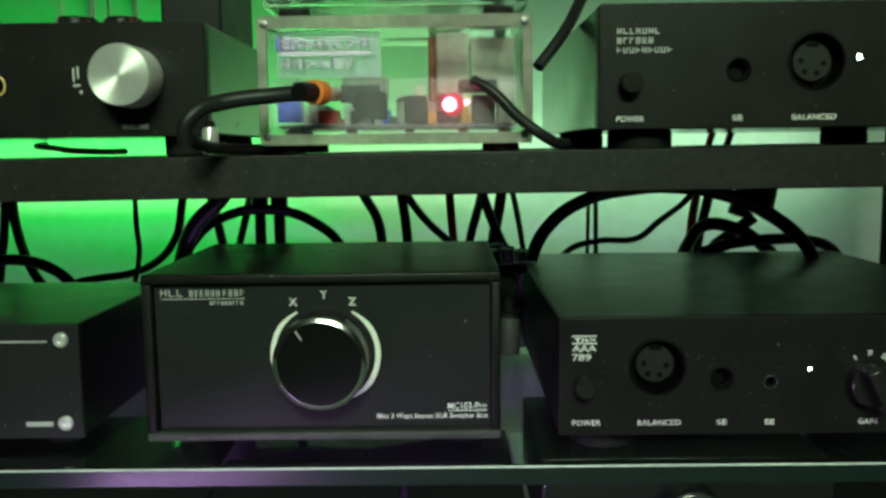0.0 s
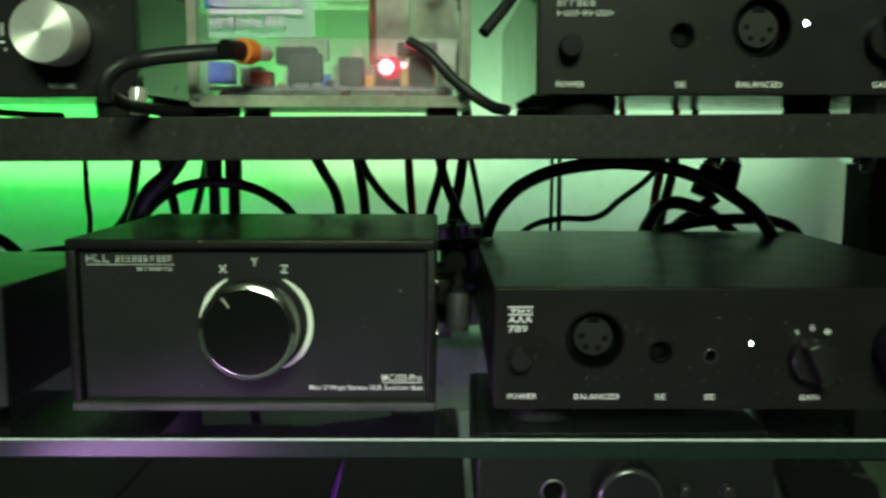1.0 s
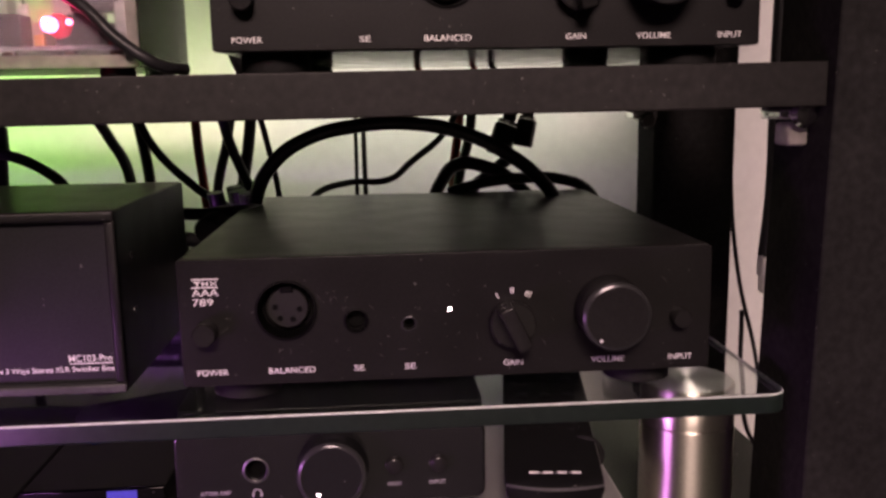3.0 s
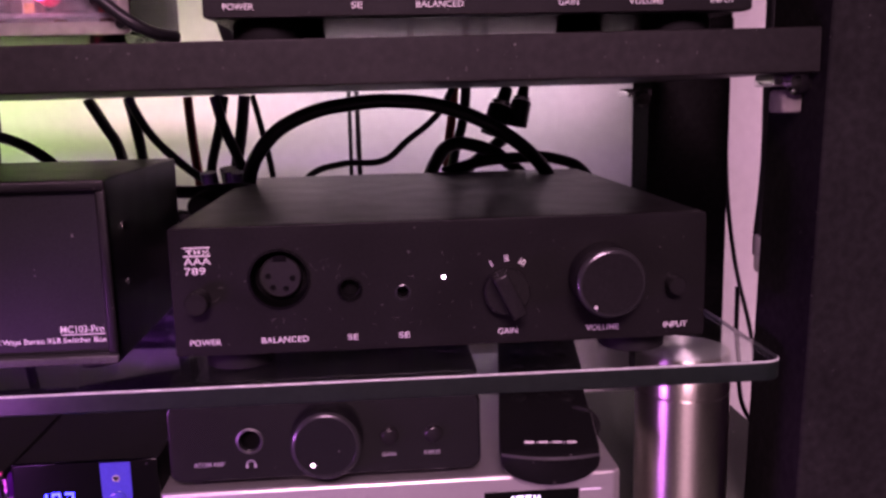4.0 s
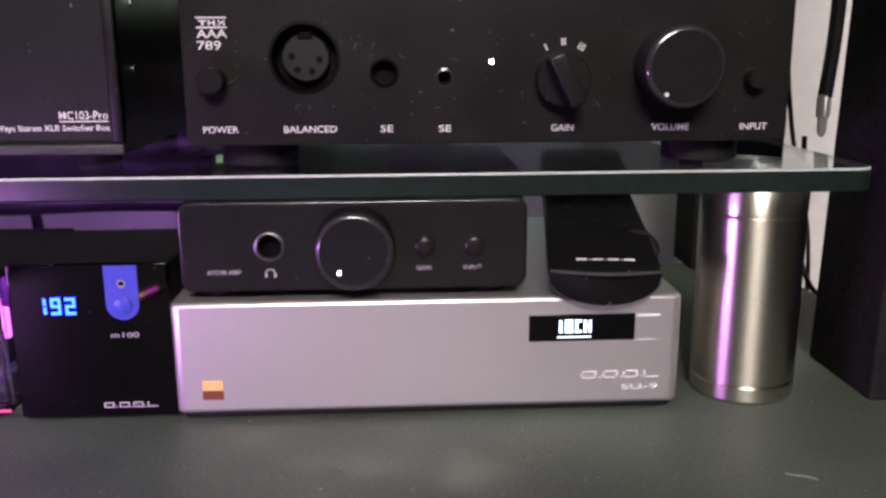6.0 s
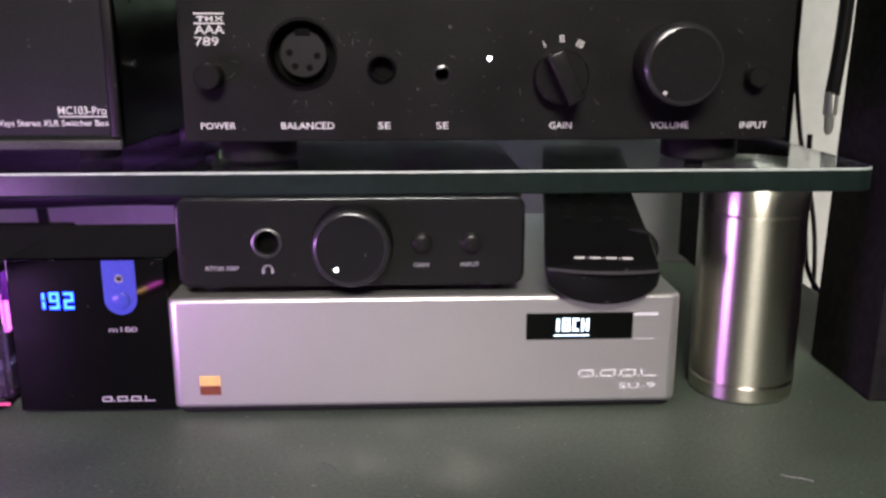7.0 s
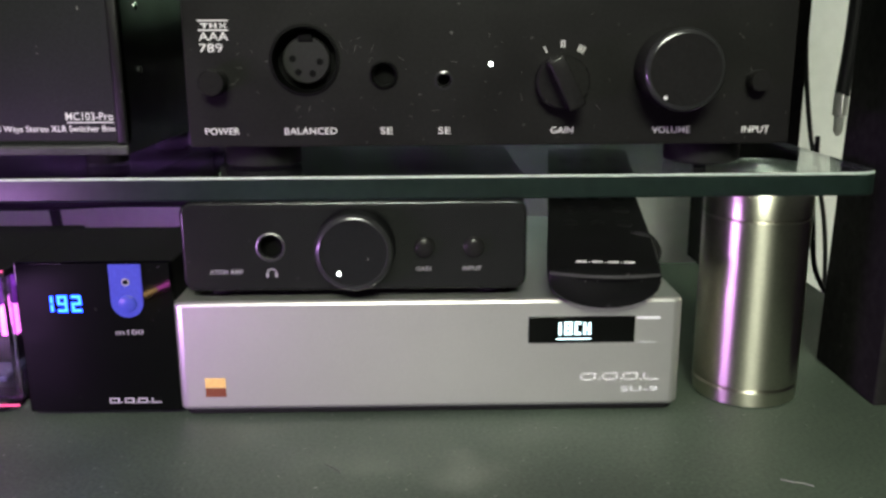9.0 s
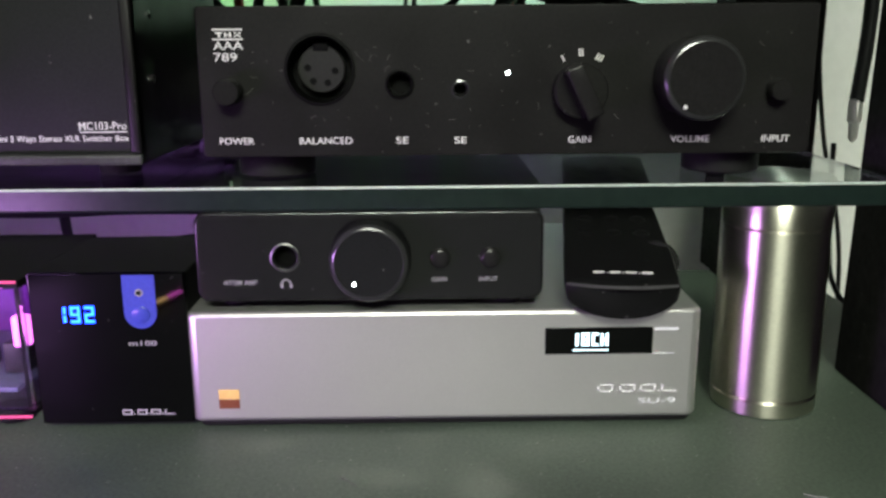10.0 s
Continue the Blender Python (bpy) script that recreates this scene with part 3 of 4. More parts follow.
scuffs(amp, 75, 185, 116, 146, Y, 56, 3, [(103.3, 137.0, 14), (131.4, 131.7, 6.5), (153, 129.6, 4.5)])
scuffs(amp, 186, 278, 108, 156, Y, 16, 4, [(195.2, 129.1, 11), (235.5, 133.4, 15)])
scuffs(amp2, 80, 298, 243, 292, Y2, 18, 5, [(171.3, 268.2, 14), (138.2, 264.8, 6.5)])
# ---------------------------------------------------------------- switch box on the glass
YM = 385.7
sw = thing("switch_box", "black steel audio switch box with a large rotary knob", "switch box")
shell = upright_box(-124, 35.5, YM - 4, 507, 102.5, 178.5, 0.8, 0.8)
bmesh.ops.delete(shell, geom=[f for f in shell.faces if f.normal.y < -0.9 and f.calc_area() > 500], context="FACES")
part("case", shell, M_CASE, sw)
lip = bmesh.new()
box(-124, 35.5, YM - 4.2, YM + 1, 174.2, 178.4, 0.9, bm=lip)
box(-124, -119.5, YM - 4.2, YM + 1, 106.6, 174.0, 0.9, bm=lip)
box(31.3, 35.5, YM - 4.2, YM + 1, 106.6, 174.0, 0.9, bm=lip)
part("front_frame", lip, M_COAT, sw)
part("front_lip", box(-124, 35.5, YM - 5.0, YM + 1, 102.6, 106.4, 0.9), M_LIP, sw, "lighter grey lower lip")
part("front_panel", box(-119.3, 31.1, YM, YM + 2, 106.5, 174.1, 0.2), M_GREYPANEL, sw, "dark grey front panel with white print")
KX, KZ = -43.3, 141.0
knob = part("rotary_knob", lathe([(20.0, 0.3), (20.5, 0.8), (20.5, 17.6)], (KX, YM, KZ), seg=72, open_start=True), M_KNOB, sw, "large black knob with a polished bevel")
part("face", lathe([(18.35, 17.0), (18.3, 18.9), (0.4, 18.7)], (KX, YM, KZ), seg=72, open_start=True), M_KNOBFACE, knob)
part("bevel_ring", lathe([(20.45, 17.4), (20.5, 17.75), (18.5, 19.1), (18.3, 19.1), (18.25, 18.6)], (KX, YM, KZ), seg=72, open_start=True, open_end=True), M_CHROME, knob)
bm = box(-0.4, 0.4, -0.25, 0.05, 13, 17.8)
bmesh.ops.rotate(bm, cent=(0, 0, 0), matrix=Matrix.Rotation(radians(-34), 3, "Y"), verts=bm.verts)
bmesh.ops.translate(bm, vec=(KX, YM - 18.75, KZ), verts=bm.verts)
part("pointer_line", bm, M_GREY, knob)
# printed arcs round the knob
for a0, a1, w in ((122, 240, 2.2), (-60, 58, 2.4)):
    bm = bmesh.new()
    prev = None
    n = 28
    for k in range(n + 1):
        a = radians(a0 + (a1 - a0) * k / n)
        wide = w * min(1.0, 0.35 + 3.0 * min(k, n - k) / n)
        ring = [bm.verts.new((KX + rr * math.cos(a), yy, KZ + rr * math.sin(a))) for rr in (22.6, 22.6 + wide) for yy in (YM - 0.1, YM + 0.1)]
        if prev:
            for i, j in ((0, 1), (1, 3), (3, 2), (2, 0)):
                bm.faces.new((prev[i], prev[j], ring[j], ring[i]))
        prev = ring
    part("printed_arc", bm, M_WHITE, sw)
for words, x, z in (("X", -57.2, 163.3), ("Y", -43.4, 166.6), ("Z", -30.6, 163.3)):
    lettering(words, x, z, YM - 0.02, 3.6, sw)
# maker's mark as plain blocks
stroke_row(-116.5, 168.1, 3.3, 3, sw, YM, M_GREYWHITE, 2.6, 0.45, 1)
stroke_row(-103.6, 168.1, 2.9, 6, sw, YM, M_GREYWHITE, 1.5, 0.4, 4)
stroke_row(-88.4, 168.1, 2.9, 4, sw, YM, M_GREYWHITE, 1.6, 0.4, 6)
stroke_row(-94.5, 164.2, 1.6, 9, sw, YM, M_GREYWHITE, 1.2, 0.35, 2)
bars([(-116.5, -78.5, 166.8, 167.15)], YM, sw, M_GREYWHITE)
lettering("MC103-Pro", 29.4, 115.2, YM - 0.02, 2.9, sw, align="RIGHT", width=17.6)
bars([(11.8, 29.4, 114.2, 114.6)], YM, sw, name="underline")
lettering("Mini 3 Ways Stereo XLR Switcher Box", 29.8, 111.0, YM - 0.02, 2.2, sw, align="RIGHT")
for sz in (157, 133):
    part("screw", lathe([(1.6, 0), (1.6, 0.5), (0.3, 0.7)], (35.5, 402, sz), "x", 16), M_CHROME, sw)
for fx in (-108, 20):
    for fy in (402, 490):
        foot(fx, fy, 97, 102.6, 8, sw)

# ---------------------------------------------------------------- small box at the far end of the glass
low = thing("preamplifier", "low black box with a screwed front plate on the glass", "amplifier")
part("case", box(-330, -157.2, 394, 519, 102, 155, 0.8), M_CASE, low)
fp = part("front_panel", box(-331, -156.5, 389.8, 393.8, 101.6, 155.3, 0.5), M_GREYPANEL, low)
for sx in (-164.5, -323):
    for sz in (148, 109):
        part("screw", lathe([(3.4, 0), (3.4, 0.8), (2.8, 1.5), (1.3, 1.6), (1.2, 0.6), (0.2, 0.6)], (sx, 389.8, sz), seg=20), M_KNOBSIL, fp)
bars([(-214, -171, 146.8, 147.7)], 389.8, low, M_GREY)
bars([(-183, -170.5, 107.4, 109.6)], 389.8, low, M_GREY)
for fx in (-315, -172):
    for fy in (405, 505):
        foot(fx, fy, 97, 102, 8, low)

# bundle added to keep the lit wall's reflection out of the glass
for n, (by, bz, r) in enumerate(((540, 104.5, 7), (556, 104.5, 7), (572, 104.2, 6.8), (548, 117.6, 6.6), (563, 117.4, 6.4), (556, 129.8, 6.2))):
    ob = tube([(-322 + 6 * n, by, bz), (-230, by + 2 * (n % 2), bz), (-140, by, bz), (-40, by + 3, bz), (44 - 4 * n, by + 3, bz)], r, "audio_cable", M_CABLE)
    tagged(ob, "thick black cable added behind the boxes to block the lit wall", "cable", "cables behind the rack")

# ---------------------------------------------------------------- silver converter on the desk
YS = 374.5
dac = thing("dac", "silver aluminium digital audio converter with a small display", "audio device")
part("case", upright_box(48.1, 245.4, YS, 535, 2.5, 47, 4.2, 2.0, 6), M_SILVER, dac)
part("base_plate", upright_box(50.5, 243.5, YS + 1.5, 532, 0.6, 2.4, 4, 0.3), M_RUBBER, dac)
for fx in (68, 226):
    for fy in (395, 515):
        foot(fx, fy, 0, 2.4, 7, dac)
scr = part("display", box(185.2, 226.6, YS - 0.35, YS + 1, 29.0, 39.8, 0.25), M_GLOSS, dac, "small black display window")
bars([(197.0, 198.0, 32.4, 37.4), (199.2, 200.1, 32.4, 37.6), (201.3, 202.2, 32.4, 37.6), (200.2, 201.2, 36.7, 37.6), (200.2, 201.2, 32.4, 33.3), (200.2, 201.2, 34.6, 35.4), (203.2, 204.1, 32.4, 37.6), (204.2, 205.6, 36.7, 37.6), (204.2, 205.6, 32.4, 33.3), (206.6, 207.5, 32.4, 37.4), (208.5, 209.4, 32.4, 37.4), (207.6, 208.4, 34.4, 35.3)], YS - 0.4, scr, M_OLED, "display_digits")
bars([(196, 209.5, 30.5, 30.9)], YS - 0.4, scr, M_OLED, "display_line")
bars([(227.2, 236.4, 38.4, 39.4), (227.2, 235.2, 28.8, 29.1)], YS, dac, M_PALE)
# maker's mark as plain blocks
for k, x in enumerate((206, 214.6, 222.6, 230.8)):
    blk = [(x, x + 6.2, 13.2, 13.8), (x, x + 0.8, 13.2, 16.4)] + ([(x, x + 6.2, 15.8, 16.4), (x + 5.4, x + 6.2, 13.2, 15.8)] if k != 3 else []) + ([(x + 7.1, x + 7.8, 13.2, 13.9)] if k != 3 else [])
    bars(blk, YS, dac, M_WHITE, "printed_glyph")
lettering("SU-9", 237, 8.4, YS - 0.02, 2.2, dac, M_PALE, align="RIGHT", width=14.5)
sticker = part("sticker", box(59.2, 67.2, YS - 0.12, YS + 0.1, 12, 16), M_GOLD, dac, "gold and brown sticker")
part("sticker_base", box(59.2, 67.2, YS - 0.14, YS + 0.1, 8.2, 11.9), M_BROWN, sticker)

# ---------------------------------------------------------------- compact amplifier on the converter
YA = 376
comp = thing("compact_amplifier", "small black plastic headphone amplifier on the silver converter", "amplifier")
part("case", upright_box(53.4, 184.4, YA + 8.2, 482, 50.6, 85.6, 5, 1.0), M_PLASTIC, comp)
plate(53.6, 184.2, 50.8, 85.4, YA, 8.0, [(87.2, 68.0, 5.0)], comp, M_COMPACT, round_=3.5, bevel=1.1)
jack_socket(87.2, 68.0, YA, 4.7, comp, M_DARKRIM)
k = part("volume_knob", lathe([(15.1, 0.2), (15.3, 0.8), (14.6, 8.4), (12.35, 8.4), (12.3, 9.4), (0.4, 9.4)], (119.2, YA, 67.6), seg=64), M_SATIN, comp, "glossy black volume knob")
part("rim", lathe([(14.55, 8.4), (14.3, 8.9), (13.8, 9.5), (13.1, 9.9), (12.5, 10.0), (12.3, 9.5)], (119.2, YA, 67.6), seg=64, open_start=True, open_end=True), M_KNOBRIM, k)
part("pointer_dot", lathe([(0.7, 0), (0.7, 0.3), (0.1, 0.35)], (113.6, YA - 9.2, 59.9), seg=16), M_LED, k)
for bx in (145.2, 164):
    b = part("button", lathe([(4.0, -1), (4.0, 0.5), (3.5, 0.6), (3.4, 2.6), (2.9, 3.0), (0.2, 3.0)], (bx, YA, 67.6)), M_KNOB, comp)
lettering("ATOM AMP", 70, 57.5, YA - 0.02, 1.8, comp, M_GREY, width=12.6)
lettering("GAIN", 145, 58.2, YA - 0.02, 1.7, comp, M_GREY, width=5.6)
lettering("INPUT", 163.4, 58.2, YA - 0.02, 1.7, comp, M_GREY, width=7.0)
bm = bmesh.new()
for a0 in range(0, 180, 15):
    a = radians(a0 + 7)
    box(87.2 + 1.7 * math.cos(a) - 0.3, 87.2 + 1.7 * math.cos(a) + 0.3, YA - 0.08, YA + 0.05, 57.7 + 1.7 * math.sin(a) - 0.3, 57.7 + 1.7 * math.sin(a) + 0.3, bm=bm)
box(85.0, 86.0, YA - 0.08, YA + 0.05, 56.2, 57.9, bm=bm)
box(88.4, 89.4, YA - 0.08, YA + 0.05, 56.2, 57.9, bm=bm)
part("headphone_symbol", bm, M_GREY, comp)
for fx in (66, 172):
    for fy in (390, 468):
        foot(fx, fy, 47.0, 50.8, 6, comp)

# ---------------------------------------------------------------- remote control leaning on the converter
rem = thing("remote_control", "black plastic remote control lying tilted on the silver converter", "remote control")
bm = bmesh.new()
prev = None
# cross-sections: distance along, half width, top, straight side and depth of the rounded belly
for d, hw, top, side, belly in ((0, 20.2, 11.6, 2.6, 8.6), (0.8, 21.0, 12.4, 3.2, 9.4), (6, 21.3, 13.2, 3.4, 9.6), (25, 21.0, 14.4, 4.5, 9.0), (50, 20.2, 14.6, 5.5, 8.0), (90, 19.6, 14.0, 6.0, 7.0), (120, 19.2, 13.4, 6.0, 6.5), (123, 18.0, 12.0, 4.5, 6.0)):
    outline = [(-hw * 0.97 + 1.94 * hw * k / 8, top + 0.9 * (1 - (2 * k / 8 - 1) ** 2)) for k in range(9)]
    outline += [(hw, top - 0.8), (hw, top - side)]
    outline += [(hw * math.cos(radians(a)), top - side - belly * math.sin(radians(a)) ** 0.8) for a in range(15, 180, 15)]
    outline += [(-hw, top - side), (-hw, top - 0.8)]
    bow = 4.5 * max(0.0, 1 - d / 24)
    ring = [bm.verts.new((x, d - bow * (1 - (x / hw) ** 2), z)) for x, z in outline]
    if prev:
        for k in range(len(ring)):
            m = (k + 1) % len(ring)
            bm.faces.new((prev[k], prev[m], ring[m], ring[k]))
    else:
        bm.faces.new(ring)
    prev = ring
bm.faces.new(prev)
bmesh.ops.recalc_face_normals(bm, faces=bm.faces)


def lay_remote(b):
    bmesh.ops.rotate(b, cent=(0, 0, 0), matrix=Matrix.Rotation(radians(11), 3, "X"), verts=b.verts)
    bmesh.ops.rotate(b, cent=(0, 0, 0), matrix=Matrix.Rotation(radians(-6.5), 3, "Z"), verts=b.verts)
    bmesh.ops.translate(b, vec=(213.0, 370.2, 46.2), verts=b.verts)
    return b


part("shell", lay_remote(bm), M_PLASTIC, rem)
ridge = bmesh.new()
for k in range(16):
    x0, x1 = -20.6 + 41.2 * k / 16, -20.6 + 41.2 * (k + 1) / 16
    y0, y1 = (0.2 - 4.6 * (1 - (x / 21) ** 2) for x in (x0, x1))
    z0, z1 = (11.9 + 0.9 * (1 - (x / 21) ** 2) for x in (x0, x1))
    ridge.faces.new([ridge.verts.new(p) for p in ((x0, y0, z0), (x1, y1, z1), (x1, y1 + 0.9, z1 + 0.75), (x0, y0 + 0.9, z0 + 0.75))])
part("ridge", lay_remote(ridge), M_LIP, rem, "lighter grey front edge")
mark = bmesh.new()
for x in (-10.5, -4.5, 1.5, 7.5):
    box(x, x + 4.0, 6.0, 7.3, 14.2, 14.4, bm=mark)
    if x < 7:
        box(x + 4.8, x + 5.3, 6.0, 6.5, 14.2, 14.4, bm=mark)
part("printed_mark", lay_remote(mark), M_WHITE, rem)
for n in range(3):
    for m in range(5):
        part("key", lay_remote(lathe([(3.4, 14.0), (3.4, 15.2), (3.0, 15.5), (0.2, 15.6)], (-11 + 11 * n, 42 + 15 * m, 0), "z", 20)), M_PLASTIC, rem)
tube([(229, 399, 66.0), (233.5, 397, 66.5), (238, 395, 63.4), (239.2, 394, 58.6), (236, 393, 55.0), (231, 393, 54.5)], 1.6, "strap", M_RUBBER, rem)

# ---------------------------------------------------------------- small black converter with blue digits
YB = 375
bdac = thing("compact_dac", "glossy black compact converter with blue glowing digits", "audio device")
part("case", upright_box(-9.6, 49.0, YB + 2.4, 440, 3.2, 62.6, 2.5, 0.8), M_RUBBER, bdac)
part("front_panel", upright_box(-9.8, 49.2, YB, YB + 2.2, 2.6, 63.0, 0.7, 0.5), M_GLOSS, bdac)
# seven-segment digits
SEG = {"1": "bc", "9": "abcdfg", "2": "abged"}
for n, ch in enumerate("192"):
    bm = bmesh.new()
    x, z, w, h = 5.35 * n, 43.5, 3.7, 6.6
    spots = {"a": (x, x + w, z + h - 1.1, z + h), "g": (x, x + w, z + h / 2 - 0.5, z + h / 2 + 0.5), "d": (x, x + w, z, z + 1.1),
             "b": (x + w - 1.0, x + w, z + h / 2 + 0.3, z + h - 0.3), "c": (x + w - 1.0, x + w, z + 0.3, z + h / 2 - 0.3),
             "f": (x, x + 1.0, z + h / 2 + 0.3, z + h - 0.3), "e": (x, x + 1.0, z + 0.3, z + h / 2 - 0.3)}
    for s in SEG[ch]:
        a, b, c, d = spots[s]
        box(a, b, YB - 0.12, YB + 0.05, c, d, bm=bm)
    part("digit", bm, M_DIGIT, bdac)
# window with a rounded lower end
bm = bmesh.new()
pts = [(25.8, 62.2), (25.8, 47.2)] + [(31.9 + 6.1 * math.cos(radians(a)), 47.2 + 6.1 * math.sin(radians(a))) for a in range(195, 346, 15)] + [(38.0, 47.2), (38.0, 62.2)]
lo = [bm.verts.new((x, YB - 0.3, z)) for x, z in pts]
hi = [bm.verts.new((x, YB + 0.1, z)) for x, z in pts]
bm.faces.new(lo)
for a, b, c, d in zip(lo, lo[1:] + lo[:1], hi[1:] + hi[:1], hi):
    bm.faces.new((a, b, c, d))
bmesh.ops.recalc_face_normals(bm, faces=bm.faces)
win = part("touch_window", bm, M_BLUEWIN, bdac, "blue tongue-shaped control window")
part("button", lathe([(3.3, 0), (3.3, 0.5), (2.8, 0.8), (0.2, 0.8)], (32.0, YB - 0.3, 46.6)), M_BLUEWIN, win)
part("power_symbol", lathe([(1.5, 0), (1.5, 0.12), (1.1, 0.12), (1.05, 0)], (31.9, YB - 0.3, 55.2), seg=20, open_start=True), M_GREY, win)
lettering("m100", 31.6, 34.2, YB - 0.02, 1.9, bdac, M_GREY, width=10.6)
for k, x in enumerate((21.4, 27.2, 32.4, 37.8)):
    blk = [(x, x + 3.8, 5.9, 6.3), (x, x + 0.5, 5.9, 8.0)] + ([(x, x + 3.8, 7.6, 8.0), (x + 3.3, x + 3.8, 5.9, 7.6), (x + 4.3, x + 4.8, 5.9, 6.4)] if k != 3 else [])
    bars(blk, YB, bdac, M_GREYWHITE, "printed_glyph")
for fx in (0, 40):
    for fy in (388, 425):
        foot(fx, fy, 0, 3.4, 5, bdac)

# black power block behind it
psu = thing("power_supply", "black plastic power supply block behind the small converter", "power supply")
bm = upright_box(-40, 48, 470, 545, 0, 46, 3, 2)
for v in bm.verts:
    if v.co.z > 30 and v.co.x < -30:
        v.co.z -= 11
part("body", bm, M_RUBBER, psu)
part("wing", upright_box(-116, -40.5, 472, 545, 0, 34, 2, 1.5), M_RUBBER, psu)

# added dark box covering the lit desk under the left of the pane
low_filler = thing("power_supply", "long low black box added to darken the desk under the glass", "power supply")
part("body", upright_box(-326, -112, 384, 540, 3, 58, 3, 1.2), M_RUBBER, low_filler)
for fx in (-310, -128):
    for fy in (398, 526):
        foot(fx, fy, 0, 3.2, 6, low_filler)


# ---------------------------------------------------------------- clear acrylic amplifiers
def clear_box(name, label, x0, x1, y0, y1, z0, z1, top=None):
    c = thing(name, label, "amplifier")
    t = 3.0
    for args, nm in (((x0, x1, y0, y1, z0, z0 + t), "bottom_plate"), ((x0, x1, y0, y1, z1 - t, z1), "top_plate"),
                     ((x0, x1, y0, y0 + t, z0 + t + 0.2, z1 - t - 0.2), "front_plate"),
                     ((x0, x0 + t, y0 + t + 0.2, y1, z0 + t + 0.2, z1 - t - 0.2), "side_plate"), ((x1 - t, x1, y0 + t + 0.2, y1, z0 + t + 0.2, z1 - t - 0.2), "side_plate")):
        p = part(nm, box(*args, 0.3, 1), top if top and nm == "top_plate" else M_ACRYL, c)
        p.visible_shadow = bool(top) and nm == "top_plate"
    # right side plate: its dark reflection is put into the colour
    if not top:
        p.data.materials[0] = M_DARKPLATE
    for fx in (x0 + 12, x1 - 12):
        for fy in (y0 + 10, y1 - 10):
            foot(fx, fy, z0 - 3.6, z0 + 0.1, 7, c)
    return c


# on the shelf: kit amplifier with parts in view
kit = clear_box("kit_amplifier", "clear acrylic kit amplifier with visible circuit board and glowing red light", -69, 50, 386, 474, 234.8, 290)
part("circuit_board", box(-62, 43, 392, 468, 242, 243.8, 0.2), M_BOARD, kit)
bm = bmesh.new()
for x, y, r, h in ((-30, 452, 6, 13), (-8, 455, 5, 15), (30, 450, 5, 12), (16, 458, 6, 14)):
    lathe([(r, 0), (r, h - 1), (r - 1, h), (0.3, h)], (x, y, 243.8), "z", 20, bm)
part("capacitors", bm, M_PLASTIC, kit)
for x0, x1, z0, z1, m_, nm in ((-62, -52, 245, 254, M_BLUEPART, "blue_trimmer"), (-48, -40, 244, 252, M_KNOBSIL, "jack"), (-28, -14, 246, 258, M_PLASTIC, "usb_port"), (-6, 4, 244, 256, M_GREYPANEL, "switch"), (24, 34, 244, 256, M_PLASTIC, "power_jack"), (-62, -54, 276, 282, M_BLUEPART, "blue_capacitor")):
    part(nm, box(x0, x1, 390, 402, z0, z1, 0.6), m_, kit)
part("red_light", lathe([(3.2, 0), (3.2, 2), (2.4, 3.6), (0.3, 4)], (14, 394, 252)), M_REDLED, kit)
part("red_light", lathe([(1.3, 0), (1.3, 1), (0.3, 1.6)], (21.5, 394, 253)), M_REDLED, kit)
plate(-69, 50, 234.8, 290, 384.2, 1.6, [(-65.0, 46.0, 239.4, 284.8)], kit, M_RIMACRYL, "front_rim", round_=2.0, bevel=0.2)
for sx in (-65.5, 46.5):
    for sz in (238.5, 286.5):
        part("screw", lathe([(1.7, 0), (1.7, 1.0), (0.3, 1.3)], (sx, 384.3, sz), seg=14), M_DARKRIM, kit)
for n in range(8):
    bars(stroke_glyph(-59 + 4.9 * n, 276.4, 4.2, 5.0, (0, 3, 5, 2, 7, 4, 9, 6)[n], 1.1), 386, kit, M_LILAC, "printed_glyph")
bars([(-59, -20, 273.4, 275.2)], 386, kit, M_LILAC)
for n in range(6):
    bars(stroke_glyph(-58 + 5.2 * n, 268.0, 4.0, 4.2, (6, 2, 9, 5, 0, 7)[n], 1.0), 386, kit, M_LILAC, "printed_glyph")
rng = random.Random(8)
for n in range(22):
    x, yy = -58 + 4.6 * n + rng.uniform(-1, 1), rng.uniform(404, 448)
    w, h = rng.uniform(1.4, 3.4), rng.uniform(3, 11)
    part("component", box(x - w, x + w, yy - 2, yy + 2, 243.9, 243.9 + h, 0.4, 1), rng.choice((M_PALE, M_GREYPANEL, M_REDPART, M_GOLD, M_KNOBSIL, M_PLASTIC, M_BLUEPART)), kit)
part("red_socket", box(-44, -35, 389.5, 400, 244.2, 250, 0.8), M_REDPART, kit)
for sx in (-56, -30, -4, 20, 38):
    part("standoff", box(sx - 2.2, sx + 2.2, 395, 400, 237.9, 241.9, 0.4, 1), M_BROWN, kit)
part("label_film", box(-61, -16, 389.4, 389.9, 264, 284, 0.1, 1), M_FILM, kit, "hazy lilac film")
for x0, x1, y0, y1, z0, z1 in ((-10, 8, 404, 420, 244, 254), (-2, 3, 402, 404, 252, 261), (24, 45, 418, 440, 262, 284), (36, 44, 404, 416, 244, 262), (8, 23, 415, 424, 258, 286), (-38, -16, 430, 440, 258, 268)):
    part("clear_housing", box(x0, x1, y0, y1, z0, z1, 0.8, 2), M_HAZE, kit)
for x0, x1, z0, z1 in ((-36, -18, 254, 262), (18, 36, 258, 264), (-58, -44, 262, 263.5), (-62, -50, 239.5, 241.6)):
    part("dark_component", box(x0, x1, 406, 414, z0, z1, 1.0, 2), M_PLASTIC, kit)
